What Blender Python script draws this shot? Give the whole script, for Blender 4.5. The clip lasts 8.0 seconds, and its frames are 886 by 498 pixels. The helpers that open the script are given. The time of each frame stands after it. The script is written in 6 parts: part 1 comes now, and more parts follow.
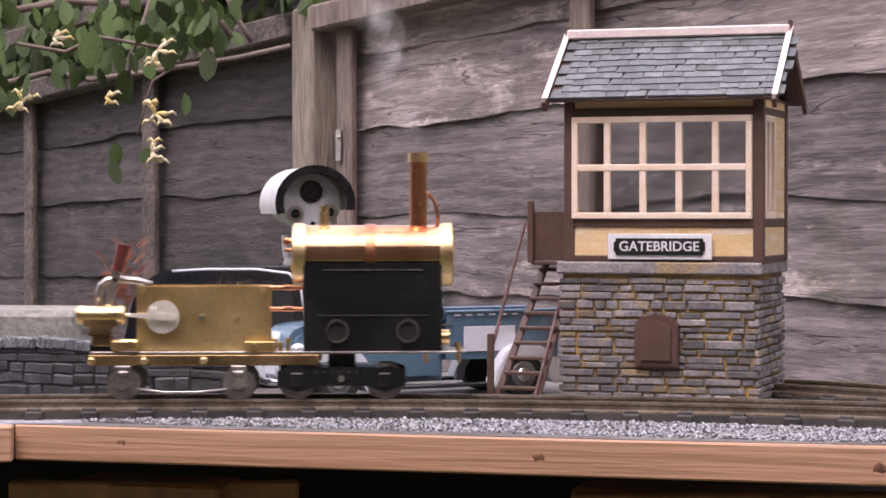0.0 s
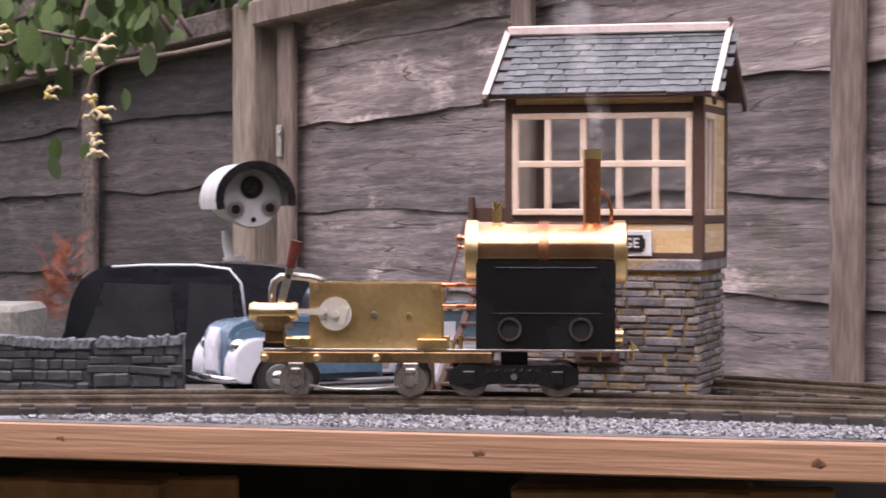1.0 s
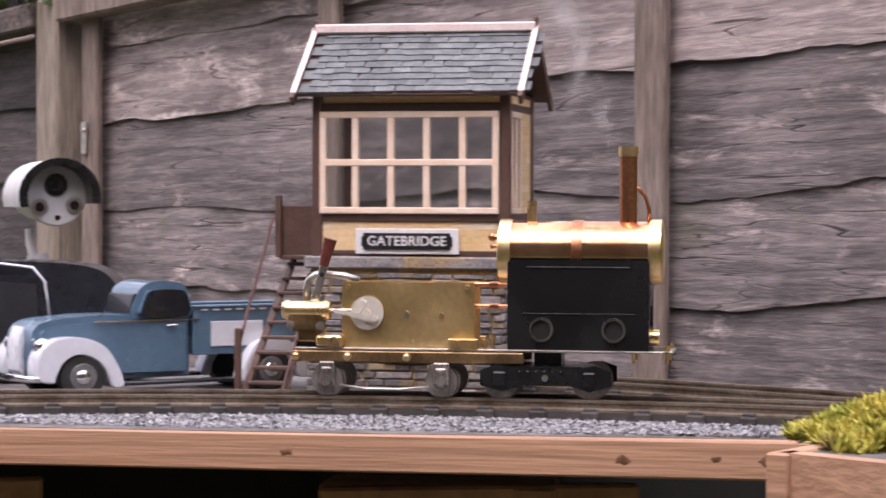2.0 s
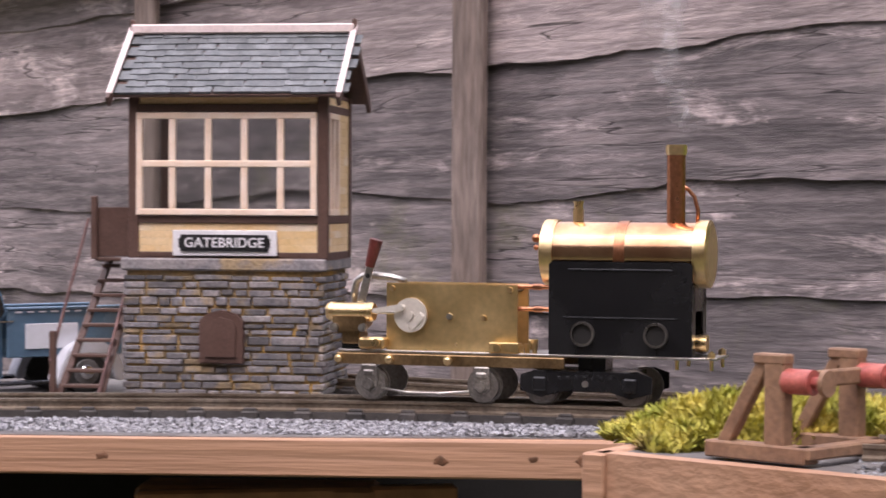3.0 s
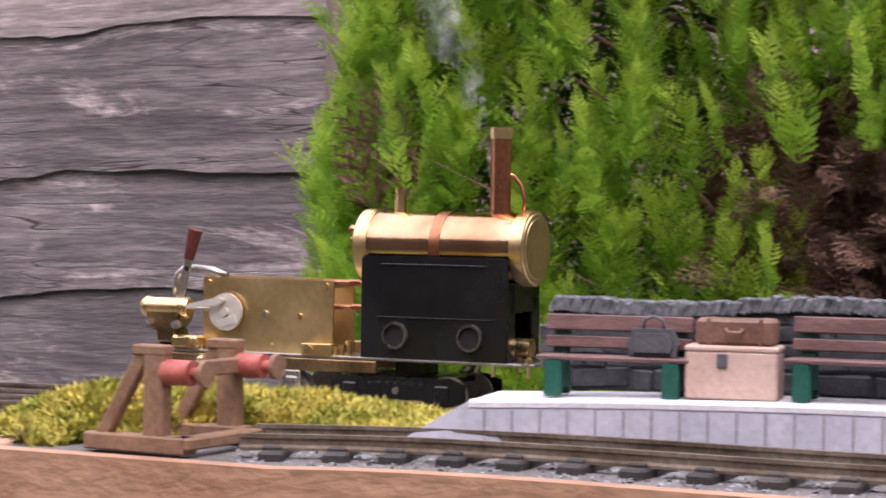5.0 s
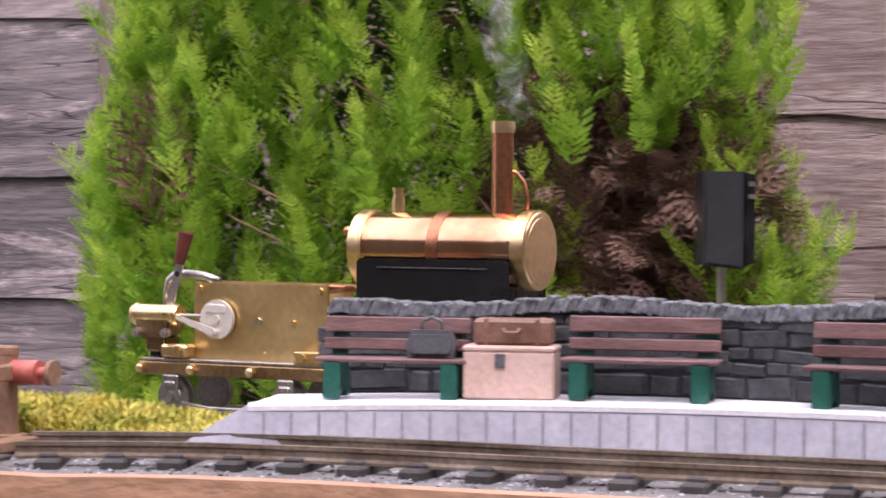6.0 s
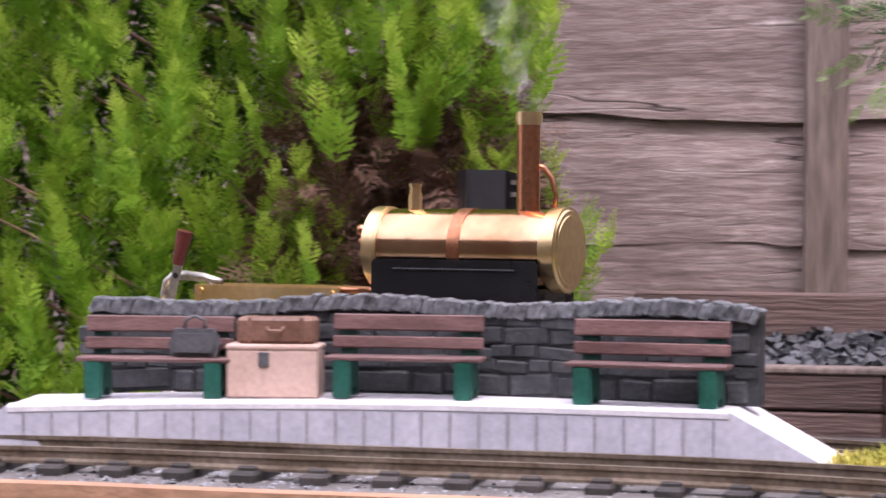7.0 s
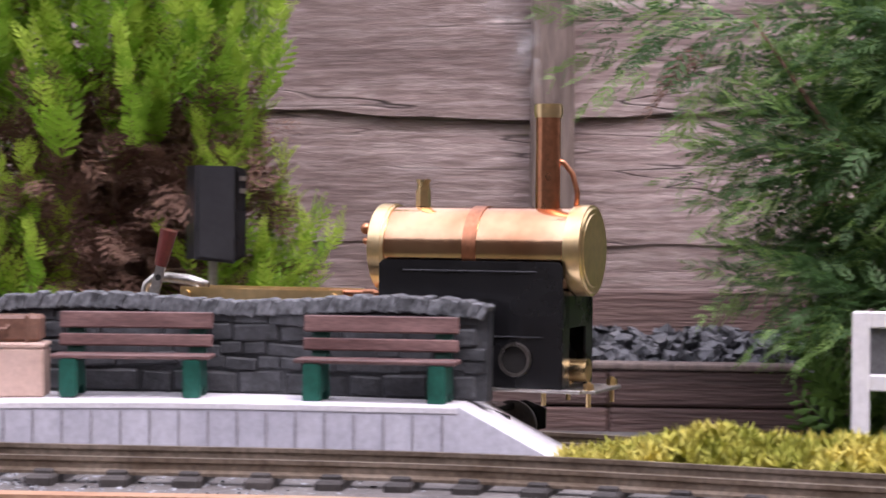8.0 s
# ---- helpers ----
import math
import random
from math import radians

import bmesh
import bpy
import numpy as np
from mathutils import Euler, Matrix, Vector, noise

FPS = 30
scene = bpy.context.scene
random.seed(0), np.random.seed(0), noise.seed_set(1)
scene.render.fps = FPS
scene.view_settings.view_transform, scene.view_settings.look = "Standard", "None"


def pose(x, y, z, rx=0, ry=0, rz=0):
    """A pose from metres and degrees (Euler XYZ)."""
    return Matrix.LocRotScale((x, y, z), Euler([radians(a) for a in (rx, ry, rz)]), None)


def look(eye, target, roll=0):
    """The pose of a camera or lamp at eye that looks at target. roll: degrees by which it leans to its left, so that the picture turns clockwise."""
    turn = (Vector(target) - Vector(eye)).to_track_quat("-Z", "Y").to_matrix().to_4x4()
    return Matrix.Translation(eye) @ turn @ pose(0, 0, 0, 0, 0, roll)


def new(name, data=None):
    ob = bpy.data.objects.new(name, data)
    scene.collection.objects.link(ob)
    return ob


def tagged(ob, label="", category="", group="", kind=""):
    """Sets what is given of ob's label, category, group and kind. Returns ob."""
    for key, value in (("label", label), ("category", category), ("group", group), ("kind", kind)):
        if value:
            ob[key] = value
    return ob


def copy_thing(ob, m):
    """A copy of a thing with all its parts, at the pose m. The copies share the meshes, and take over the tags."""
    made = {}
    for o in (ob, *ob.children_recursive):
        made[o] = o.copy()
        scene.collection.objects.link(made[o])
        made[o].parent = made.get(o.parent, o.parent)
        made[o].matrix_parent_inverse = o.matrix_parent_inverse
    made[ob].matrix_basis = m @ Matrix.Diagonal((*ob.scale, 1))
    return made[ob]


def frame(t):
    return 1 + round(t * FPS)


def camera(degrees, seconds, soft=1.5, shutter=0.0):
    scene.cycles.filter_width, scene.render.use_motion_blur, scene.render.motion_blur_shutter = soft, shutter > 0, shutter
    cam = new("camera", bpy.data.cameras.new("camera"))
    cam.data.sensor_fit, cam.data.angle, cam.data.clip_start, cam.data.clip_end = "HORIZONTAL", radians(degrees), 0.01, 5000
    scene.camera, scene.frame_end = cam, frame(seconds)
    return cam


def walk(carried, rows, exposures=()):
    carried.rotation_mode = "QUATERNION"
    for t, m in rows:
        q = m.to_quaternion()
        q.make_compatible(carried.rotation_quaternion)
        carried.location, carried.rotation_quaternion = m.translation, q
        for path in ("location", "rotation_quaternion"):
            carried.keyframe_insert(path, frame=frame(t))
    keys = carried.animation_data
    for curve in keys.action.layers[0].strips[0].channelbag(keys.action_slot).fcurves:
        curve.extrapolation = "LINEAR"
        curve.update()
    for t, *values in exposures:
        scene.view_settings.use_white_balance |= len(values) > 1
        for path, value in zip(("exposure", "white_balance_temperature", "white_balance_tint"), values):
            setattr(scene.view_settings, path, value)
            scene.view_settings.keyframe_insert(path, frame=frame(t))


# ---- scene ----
cam = camera(22.51, 8.0, soft=1.7, shutter=0.4)
EYE, DOWN, LEAN = 1.327, -1.94, 0.45
ROWS = [
    (0.0, 0.001, 0.935, -0.499), (0.5, 0.106, 0.905, -0.464), (1.0, 1.527, 0.822, -0.367), (1.5, 3.772, 0.757, -0.311),
    (2.0, 6.482, 0.751, -0.248), (2.2, 7.500, 0.765, -0.258), (3.3, 12.779, 0.720, 0.056), (3.5, 14.121, 0.665, 0.248),
    (4.0, 18.855, 0.637, 0.336), (4.5, 22.886, 0.620, 0.371), (5.0, 27.032, 0.583, 0.381), (5.2, 28.150, 0.577, 0.433),
    (6.3, 34.522, 0.663, -0.110), (6.5, 35.680, 0.647, -0.028), (7.0, 38.825, 0.607, 0.012), (7.5, 42.366, 0.567, 0.072),
    (8.0, 45.783, 0.520, 0.117),
]
walk(cam, [(t, pose(0, 0, EYE, 0, -LEAN, 0) @ pose(0, 0, 0, 0, 0, -yaw) @ pose(0, 0, 0, 90 + pitch + DOWN, 0, 0) @ pose(0, 0, 0, 0, 0, roll))
           for t, yaw, pitch, roll in ROWS], exposures=[(0.0, 0.36, 6450, 26), (4.0, 0.32, 6350, 24), (6.5, 0.62, 6200, 29), (8.0, 0.38, 6150, 27)])

# ---- light: a bright overcast sky ----
world = bpy.data.worlds.new("overcast_sky")
scene.world = world
world.use_nodes = True
wn = world.node_tree.nodes
sky = wn.new("ShaderNodeTexSky")
sky.sky_type, sky.sun_disc = "NISHITA", False
sky.sun_elevation, sky.sun_rotation, sky.dust_density = radians(55), radians(200), 4.0
soften = wn.new("ShaderNodeMix")
soften.data_type = "RGBA"
soften.inputs[0].default_value = 0.65
soften.inputs[7].default_value = (10.5, 10.4, 10.6, 1)
world.node_tree.links.new(sky.outputs[0], soften.inputs[6])
# overcast: the zenith is about three times as bright as the horizon
dirn = wn.new("ShaderNodeTexCoord")
parts = wn.new("ShaderNodeSeparateXYZ")
rise = wn.new("ShaderNodeMapRange")
rise.inputs[3].default_value, rise.inputs[4].default_value = 0.55, 1.75
scale_sky = wn.new("ShaderNodeVectorMath")
scale_sky.operation = "SCALE"
world.node_tree.links.new(dirn.outputs["Generated"], parts.inputs[0])
world.node_tree.links.new(parts.outputs[2], rise.inputs[0])
world.node_tree.links.new(soften.outputs[2], scale_sky.inputs[0])
world.node_tree.links.new(rise.outputs[0], scale_sky.inputs["Scale"])
world.node_tree.links.new(scale_sky.outputs[0], wn["Background"].inputs[0])
wn["Background"].inputs[1].default_value = 0.15
sun = new("sun", bpy.data.lights.new("sun", "SUN"))
sun.data.energy, sun.data.angle, sun.data.color = 1.5, radians(25), (1.0, 0.96, 0.9)
sun.matrix_world = look((-1.2, -2.2, 5.0), (0, 0, 0))


# ---- materials ----
def mat(name, c1, c2=None, scale=20.0, rough=0.6, metal=0.0, bump=0.15, fine=None, stretch=(1, 1, 1), dark=0.25, rnd=0.0, coat=0.0, rough_var=0.15, c3=None, spots=0.0, broad=None):
    """Two-scale procedural surface: broad patches from c1 to c2, fine grain, bump, uneven gloss; c3 in spots."""
    m = bpy.data.materials.new(name)
    m.use_nodes = True
    nt = m.node_tree
    N, L = nt.nodes, nt.links
    bs = N["Principled BSDF"]
    co = N.new("ShaderNodeTexCoord")
    mp = N.new("ShaderNodeMapping")
    mp.inputs["Scale"].default_value = stretch
    L.new(co.outputs["Object"], mp.inputs[0])
    info = N.new("ShaderNodeObjectInfo")
    off = N.new("ShaderNodeVectorMath")
    off.operation = "SCALE"
    off.inputs[0].default_value = (37.0, 11.0, 23.0)
    L.new(info.outputs["Random"], off.inputs["Scale"])
    add = N.new("ShaderNodeVectorMath")
    L.new(mp.outputs[0], add.inputs[0])
    L.new(off.outputs[0], add.inputs[1])
    wide = add
    if broad:
        mp2 = N.new("ShaderNodeMapping")
        mp2.inputs["Scale"].default_value = broad
        L.new(co.outputs["Object"], mp2.inputs[0])
        wide = N.new("ShaderNodeVectorMath")
        L.new(mp2.outputs[0], wide.inputs[0])
        L.new(off.outputs[0], wide.inputs[1])
    big = N.new("ShaderNodeTexNoise")
    big.inputs["Scale"].default_value, big.inputs["Detail"].default_value = scale, 5
    L.new(wide.outputs[0], big.inputs[0])
    small = N.new("ShaderNodeTexNoise")
    small.inputs["Scale"].default_value, small.inputs["Detail"].default_value = fine or scale * 9, 4
    L.new(add.outputs[0], small.inputs[0])
    ramp = N.new("ShaderNodeMapRange")
    ramp.inputs[1].default_value, ramp.inputs[2].default_value = 0.35, 0.65
    L.new(big.outputs[0], ramp.inputs[0])
    mix = N.new("ShaderNodeMix")
    mix.data_type = "RGBA"
    mix.inputs[6].default_value = (*c1, 1)
    mix.inputs[7].default_value = (*(c2 or c1), 1)
    L.new(ramp.outputs[0], mix.inputs[0])
    col = mix.outputs[2]
    if c3:
        patch = N.new("ShaderNodeTexNoise")
        patch.inputs["Scale"].default_value, patch.inputs["Detail"].default_value = scale * 0.45, 6
        L.new(wide.outputs[0], patch.inputs[0])
        pr = N.new("ShaderNodeMapRange")
        pr.inputs[1].default_value, pr.inputs[2].default_value = 0.64 - spots, 0.72 - spots
        L.new(patch.outputs[0], pr.inputs[0])
        m3 = N.new("ShaderNodeMix")
        m3.data_type = "RGBA"
        m3.inputs[7].default_value = (*c3, 1)
        L.new(pr.outputs[0], m3.inputs[0])
        L.new(col, m3.inputs[6])
        col = m3.outputs[2]
    grain = N.new("ShaderNodeMapRange")
    grain.inputs[1].default_value, grain.inputs[2].default_value = 0.3, 0.7
    grain.inputs[3].default_value, grain.inputs[4].default_value = 1 - dark, 1 + dark * 0.6
    L.new(small.outputs[0], grain.inputs[0])
    val = grain.outputs[0]
    if rnd:
        rv = N.new("ShaderNodeMapRange")
        rv.inputs[3].default_value, rv.inputs[4].default_value = 1 - rnd, 1 + rnd
        L.new(info.outputs["Random"], rv.inputs[0])
        mul = N.new("ShaderNodeMath")
        mul.operation = "MULTIPLY"
        L.new(val, mul.inputs[0])
        L.new(rv.outputs[0], mul.inputs[1])
        val = mul.outputs[0]
    sc = N.new("ShaderNodeVectorMath")
    sc.operation = "SCALE"
    L.new(col, sc.inputs[0])
    L.new(val, sc.inputs["Scale"])
    L.new(sc.outputs[0], bs.inputs["Base Color"])
    rr = N.new("ShaderNodeMapRange")
    rr.inputs[3].default_value, rr.inputs[4].default_value = max(0.02, rough - rough_var), min(1, rough + rough_var)
    L.new(big.outputs[0], rr.inputs[0])
    L.new(rr.outputs[0], bs.inputs["Roughness"])
    bs.inputs["Metallic"].default_value = metal
    bs.inputs["Coat Weight"].default_value = coat
    if bump:
        b = N.new("ShaderNodeBump")
        b.inputs["Strength"].default_value, b.inputs["Distance"].default_value = bump, 0.6 / (fine or scale * 9)
        L.new(small.outputs[0], b.inputs["Height"])
        L.new(b.outputs[0], bs.inputs["Normal"])
    return m


def board_mat(name, deep, mid, pale, bleach, bleached, moss=0.0, bands=5.0):
    """Sawn weathered board: warped growth rings, drying cracks, bleached ridges, damp patches, a little algae."""
    m = bpy.data.materials.new(name)
    m.use_nodes = True
    N, L = m.node_tree.nodes, m.node_tree.links
    bs = N["Principled BSDF"]
    co = N.new("ShaderNodeTexCoord")
    info = N.new("ShaderNodeObjectInfo")
    off = N.new("ShaderNodeVectorMath")
    off.operation = "SCALE"
    off.inputs[0].default_value = (17.0, 5.0, 31.0)
    L.new(info.outputs["Random"], off.inputs["Scale"])

    def field(stretch, scale, detail=4.0, rough=0.55, warp=0.0):
        mp = N.new("ShaderNodeMapping")
        mp.inputs["Scale"].default_value = stretch
        L.new(co.outputs["Object"], mp.inputs[0])
        ad = N.new("ShaderNodeVectorMath")
        L.new(mp.outputs[0], ad.inputs[0])
        L.new(off.outputs[0], ad.inputs[1])
        t = N.new("ShaderNodeTexNoise")
        t.inputs["Scale"].default_value, t.inputs["Detail"].default_value, t.inputs["Roughness"].default_value, t.inputs["Distortion"].default_value = scale, detail, rough, warp
        L.new(ad.outputs[0], t.inputs[0])
        return t.outputs[0], ad.outputs[0]

    def span(src, a, b, lo=0.0, hi=1.0):
        r = N.new("ShaderNodeMapRange")
        for k, v in enumerate((a, b, lo, hi)):
            r.inputs[k + 1].default_value = v
        L.new(src, r.inputs[0])
        return r.outputs[0]

    def blend(f, a, b):
        x = N.new("ShaderNodeMix")
        x.data_type = "RGBA"
        L.new(f, x.inputs[0])
        for k, c in ((6, a), (7, b)):
            if isinstance(c, tuple):
                x.inputs[k].default_value = (*c, 1)
            else:
                L.new(c, x.inputs[k])
        return x.outputs[2]

    def times(a, b):
        x = N.new("ShaderNodeMath")
        x.operation = "MULTIPLY"
        L.new(a, x.inputs[0])
        L.new(b, x.inputs[1])
        return x.outputs[0]

    _, ring_at = field((0.55, 1, 2.6), 1.0)
    ring = N.new("ShaderNodeTexWave")
    ring.wave_type, ring.bands_direction = "BANDS", "Z"
    for k, v in (("Scale", bands), ("Distortion", 16.0), ("Detail", 5.0), ("Detail Scale", 0.8), ("Detail Roughness", 0.72)):
        ring.inputs[k].default_value = v
    L.new(ring_at, ring.inputs[0])
    broad, _ = field((0.7, 1, 1.6), 5.0, 5.0, 0.6, 0.6)
    fibre, _ = field((0.9, 1, 9.0), 26.0, 5.0, 0.7)
    crack, _ = field((0.35, 1, 4.5), 7.0, 3.0, 0.5, 0.4)
    worn, _ = field((0.55, 1, 2.4), 9.0, 7.0, 0.68, 0.8)
    speck, _ = field((1, 1, 1.6), 60.0, 3.0, 0.6)
    col = blend(span(broad, 0.36, 0.64), deep, mid)
    col = blend(times(span(ring.outputs["Fac"], 0.25, 0.95), span(broad, 0.34, 0.66, 0.1, 0.75)), col, pale)
    col = blend(times(span(worn, 0.66 - bleached, 0.76 - bleached), span(speck, 0.35, 0.62, 0.25, 1.0)), col, bleach)
    if moss:
        alga, _ = field((1, 1, 1.3), 4.2, 6.0, 0.65, 0.3)
        col = blend(times(span(alga, 0.66 - moss, 0.80 - moss, 0.0, 0.75), span(speck, 0.3, 0.6, 0.4, 1.0)), col, (0.15, 0.155, 0.062))
    line = N.new("ShaderNodeMath")
    line.operation = "ABSOLUTE"
    sub = N.new("ShaderNodeMath")
    sub.operation = "SUBTRACT"
    sub.inputs[1].default_value = 0.5
    L.new(crack, sub.inputs[0])
    L.new(sub.outputs[0], line.inputs[0])
    split = times(span(line.outputs[0], 0.0, 0.010, 1.0, 0.0), span(broad, 0.42, 0.54))
    grain = times(span(fibre, 0.3, 0.7, 0.72, 1.22), span(split, 0.0, 1.0, 1.0, 0.22))
    tone = times(grain, span(info.outputs["Random"], 0.0, 1.0, 0.86, 1.12))
    sc = N.new("ShaderNodeVectorMath")
    sc.operation = "SCALE"
    L.new(col, sc.inputs[0])
    L.new(tone, sc.inputs["Scale"])
    L.new(sc.outputs[0], bs.inputs["Base Color"])
    bs.inputs["Roughness"].default_value = 0.9
    hgt = N.new("ShaderNodeMath")
    L.new(span(broad, 0.0, 1.0, 0.0, 1.5), hgt.inputs[0])
    L.new(times(grain, span(worn, 0.3, 0.7, 0.5, 1.0)), hgt.inputs[1])
    b = N.new("ShaderNodeBump")
    b.inputs["Strength"].default_value, b.inputs["Distance"].default_value = 0.6, 0.004
    L.new(hgt.outputs[0], b.inputs["Height"])
    L.new(b.outputs[0], bs.inputs["Normal"])
    return m


M_fence = board_mat("weathered_board", (0.17, 0.143, 0.14), (0.41, 0.34, 0.33), (0.57, 0.475, 0.455), (0.76, 0.64, 0.615), 0.12, 0.02)
M_fence_grey = board_mat("grey_slab_board", (0.10, 0.088, 0.089), (0.235, 0.203, 0.203), (0.36, 0.305, 0.30), (0.66, 0.55, 0.535), 0.09, 0.08)
M_fence_fine = board_mat("straight_grained_board", (0.21, 0.15, 0.135), (0.41, 0.315, 0.29), (0.56, 0.46, 0.43), (0.76, 0.66, 0.63), 0.05, 0.0, 9.0)
M_fence_far = board_mat("dark_far_board", (0.042, 0.038, 0.039), (0.088, 0.076, 0.077), (0.13, 0.11, 0.108), (0.21, 0.175, 0.17), 0.02)
M_batten = mat("batten_wood", (0.20, 0.15, 0.125), (0.28, 0.22, 0.19), 9, 0.85, bump=0.5, fine=60, stretch=(3, 3, 0.4), dark=0.4)
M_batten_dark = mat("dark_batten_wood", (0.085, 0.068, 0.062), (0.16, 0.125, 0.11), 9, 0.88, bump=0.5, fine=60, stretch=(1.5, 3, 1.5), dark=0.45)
M_post = mat("post_wood", (0.22, 0.178, 0.14), (0.31, 0.258, 0.21), 8, 0.85, bump=0.5, fine=70, stretch=(3, 3, 0.35), dark=0.35)
M_fascia = mat("pine_board", (0.36, 0.19, 0.11), (0.47, 0.275, 0.17), 6, 0.6, bump=0.2, fine=60, stretch=(0.12, 2, 3), dark=0.16, c3=(0.34, 0.15, 0.065), spots=-0.03)
M_knot = mat("pine_knot", (0.10, 0.045, 0.02), (0.20, 0.09, 0.045), 200, 0.6)
M_ply = mat("underframe_wood", (0.34, 0.17, 0.08), (0.42, 0.22, 0.11), 8, 0.7, bump=0.2)
M_ballast = mat("granite_chips", (0.26, 0.26, 0.28), (0.48, 0.48, 0.50), 260, 0.85, bump=0.4, fine=900, dark=0.35)
M_ballast_dark = mat("blue_grey_chips", (0.20, 0.21, 0.225), (0.42, 0.43, 0.45), 260, 0.85, bump=0.5, fine=900, dark=0.5)
M_rail = mat("weathered_rail", (0.16, 0.12, 0.085), (0.27, 0.22, 0.17), 40, 0.5, 0.6, bump=0.2, dark=0.3)
M_sleeper = mat("sleeper_plastic", (0.028, 0.024, 0.022), (0.06, 0.052, 0.047), 60, 0.7, bump=0.3, rnd=0.3)
M_brass = mat("brass", (0.84, 0.60, 0.29), (0.90, 0.69, 0.38), 30, 0.3, 1.0, bump=0.03, dark=0.1, rough_var=0.12)
M_brass_dull = mat("dull_brass_plate", (0.70, 0.50, 0.225), (0.76, 0.56, 0.275), 25, 0.40, 1.0, bump=0.04, dark=0.1)
# Heat tint whose dark patches also stand in for dark reflections.
M_boiler = mat("heat_tinted_copper", (0.95, 0.66, 0.40), (0.44, 0.17, 0.07), 13, 0.15, 1.0, bump=0.02, dark=0.12, rough_var=0.05)
# Brass darkened so its colour carries the shadow low on the engine.
M_brass_shaded = mat("shaded_brass", (0.27, 0.175, 0.088), (0.38, 0.255, 0.13), 40, 0.42, 1.0, bump=0.06, dark=0.25)
M_crank = mat("pale_aluminium", (0.72, 0.68, 0.60), (0.62, 0.57, 0.50), 60, 0.5, 0.5, bump=0.05, dark=0.1)
M_copper = mat("copper", (0.62, 0.28, 0.15), (0.45, 0.19, 0.10), 40, 0.32, 1.0, bump=0.05, dark=0.2)
M_steel = mat("steel", (0.64, 0.61, 0.57), (0.45, 0.42, 0.38), 60, 0.35, 1.0, bump=0.08, dark=0.2)
M_black = mat("satin_black_paint", (0.007, 0.007, 0.008), (0.012, 0.012, 0.013), 40, 0.27, bump=0.05, dark=0.2)
M_vent = mat("vent_steel", (0.14, 0.13, 0.12), (0.22, 0.20, 0.18), 60, 0.3, 0.8)
# Flat black that paints shade: inside holes and below the table.
M_shade_black = mat("shade_black", (0.008, 0.007, 0.006), None, 40, 0.9)
M_wheel = mat("oily_steel", (0.26, 0.24, 0.22), (0.38, 0.35, 0.31), 60, 0.4, 0.85, bump=0.1, dark=0.3)
M_grip = mat("brown_grip", (0.10, 0.022, 0.018), (0.15, 0.035, 0.028), 60, 0.35, bump=0.05)
M_stone = mat("grey_painted_stone", (0.13, 0.125, 0.135), (0.24, 0.215, 0.21), 60, 0.8, bump=0.5, fine=420, dark=0.35, rnd=0.45, c3=(0.26, 0.19, 0.11), spots=0.06)
M_mortar = mat("ochre_mortar", (0.50, 0.29, 0.07), (0.24, 0.19, 0.13), 34, 0.85, bump=0.4, fine=300, dark=0.3)
M_brown = mat("brown_paint", (0.085, 0.045, 0.034), (0.11, 0.06, 0.045), 60, 0.5, bump=0.12, dark=0.2)
M_cream = mat("cream_paint", (0.72, 0.50, 0.24), (0.80, 0.60, 0.36), 45, 0.55, bump=0.15, dark=0.1, c3=(0.82, 0.68, 0.52), spots=0.03)
M_sash = mat("pale_peach_frame", (0.82, 0.63, 0.48), (0.88, 0.72, 0.60), 60, 0.5, bump=0.1, dark=0.08)
M_slate = mat("roof_slate", (0.085, 0.095, 0.10), (0.16, 0.17, 0.175), 90, 0.5, bump=0.3, fine=500, rnd=0.28, dark=0.25)
M_barge = mat("pinkish_white_bargeboard", (0.72, 0.58, 0.56), (0.80, 0.68, 0.65), 60, 0.5, bump=0.1, dark=0.1)
M_white = mat("white_paint", (0.78, 0.77, 0.78), (0.70, 0.69, 0.71), 40, 0.5, bump=0.1, dark=0.08)
M_plat_top = mat("pale_platform_edge", (0.76, 0.74, 0.76), (0.64, 0.63, 0.67), 40, 0.6, bump=0.2, dark=0.1, c3=(0.62, 0.50, 0.36), spots=-0.05)
M_plat = mat("grey_platform_face", (0.42, 0.42, 0.48), (0.50, 0.50, 0.56), 30, 0.6, bump=0.15, dark=0.12, c3=(0.30, 0.27, 0.26), spots=-0.05)
M_groove = mat("dark_joint", (0.33, 0.32, 0.35), None, 60, 0.8)
M_wall = mat("slate_grey_cast_stone", (0.030, 0.032, 0.035), (0.065, 0.068, 0.074), 60, 0.5, bump=0.5, fine=400, dark=0.35, rnd=0.25)
# Coping mottled with a paler grey than the wall blocks.
M_wall_cap = mat("mottled_coping", (0.05, 0.053, 0.057), (0.21, 0.22, 0.235), 170, 0.6, bump=0.4, fine=500, dark=0.3)
M_bench = mat("bench_slat_brown", (0.10, 0.048, 0.043), (0.20, 0.11, 0.10), 60, 0.45, bump=0.2, stretch=(0.4, 2, 2), dark=0.3)
M_green = mat("bench_green", (0.004, 0.055, 0.038), (0.010, 0.10, 0.07), 50, 0.4, bump=0.1)
M_case = mat("tan_trunk", (0.50, 0.35, 0.28), (0.58, 0.42, 0.35), 40, 0.6, bump=0.15, dark=0.12)
M_leather = mat("brown_leather", (0.15, 0.075, 0.05), (0.24, 0.13, 0.09), 60, 0.5, bump=0.2)
M_bag = mat("grey_leather", (0.07, 0.072, 0.078), (0.13, 0.13, 0.14), 60, 0.45, bump=0.2)
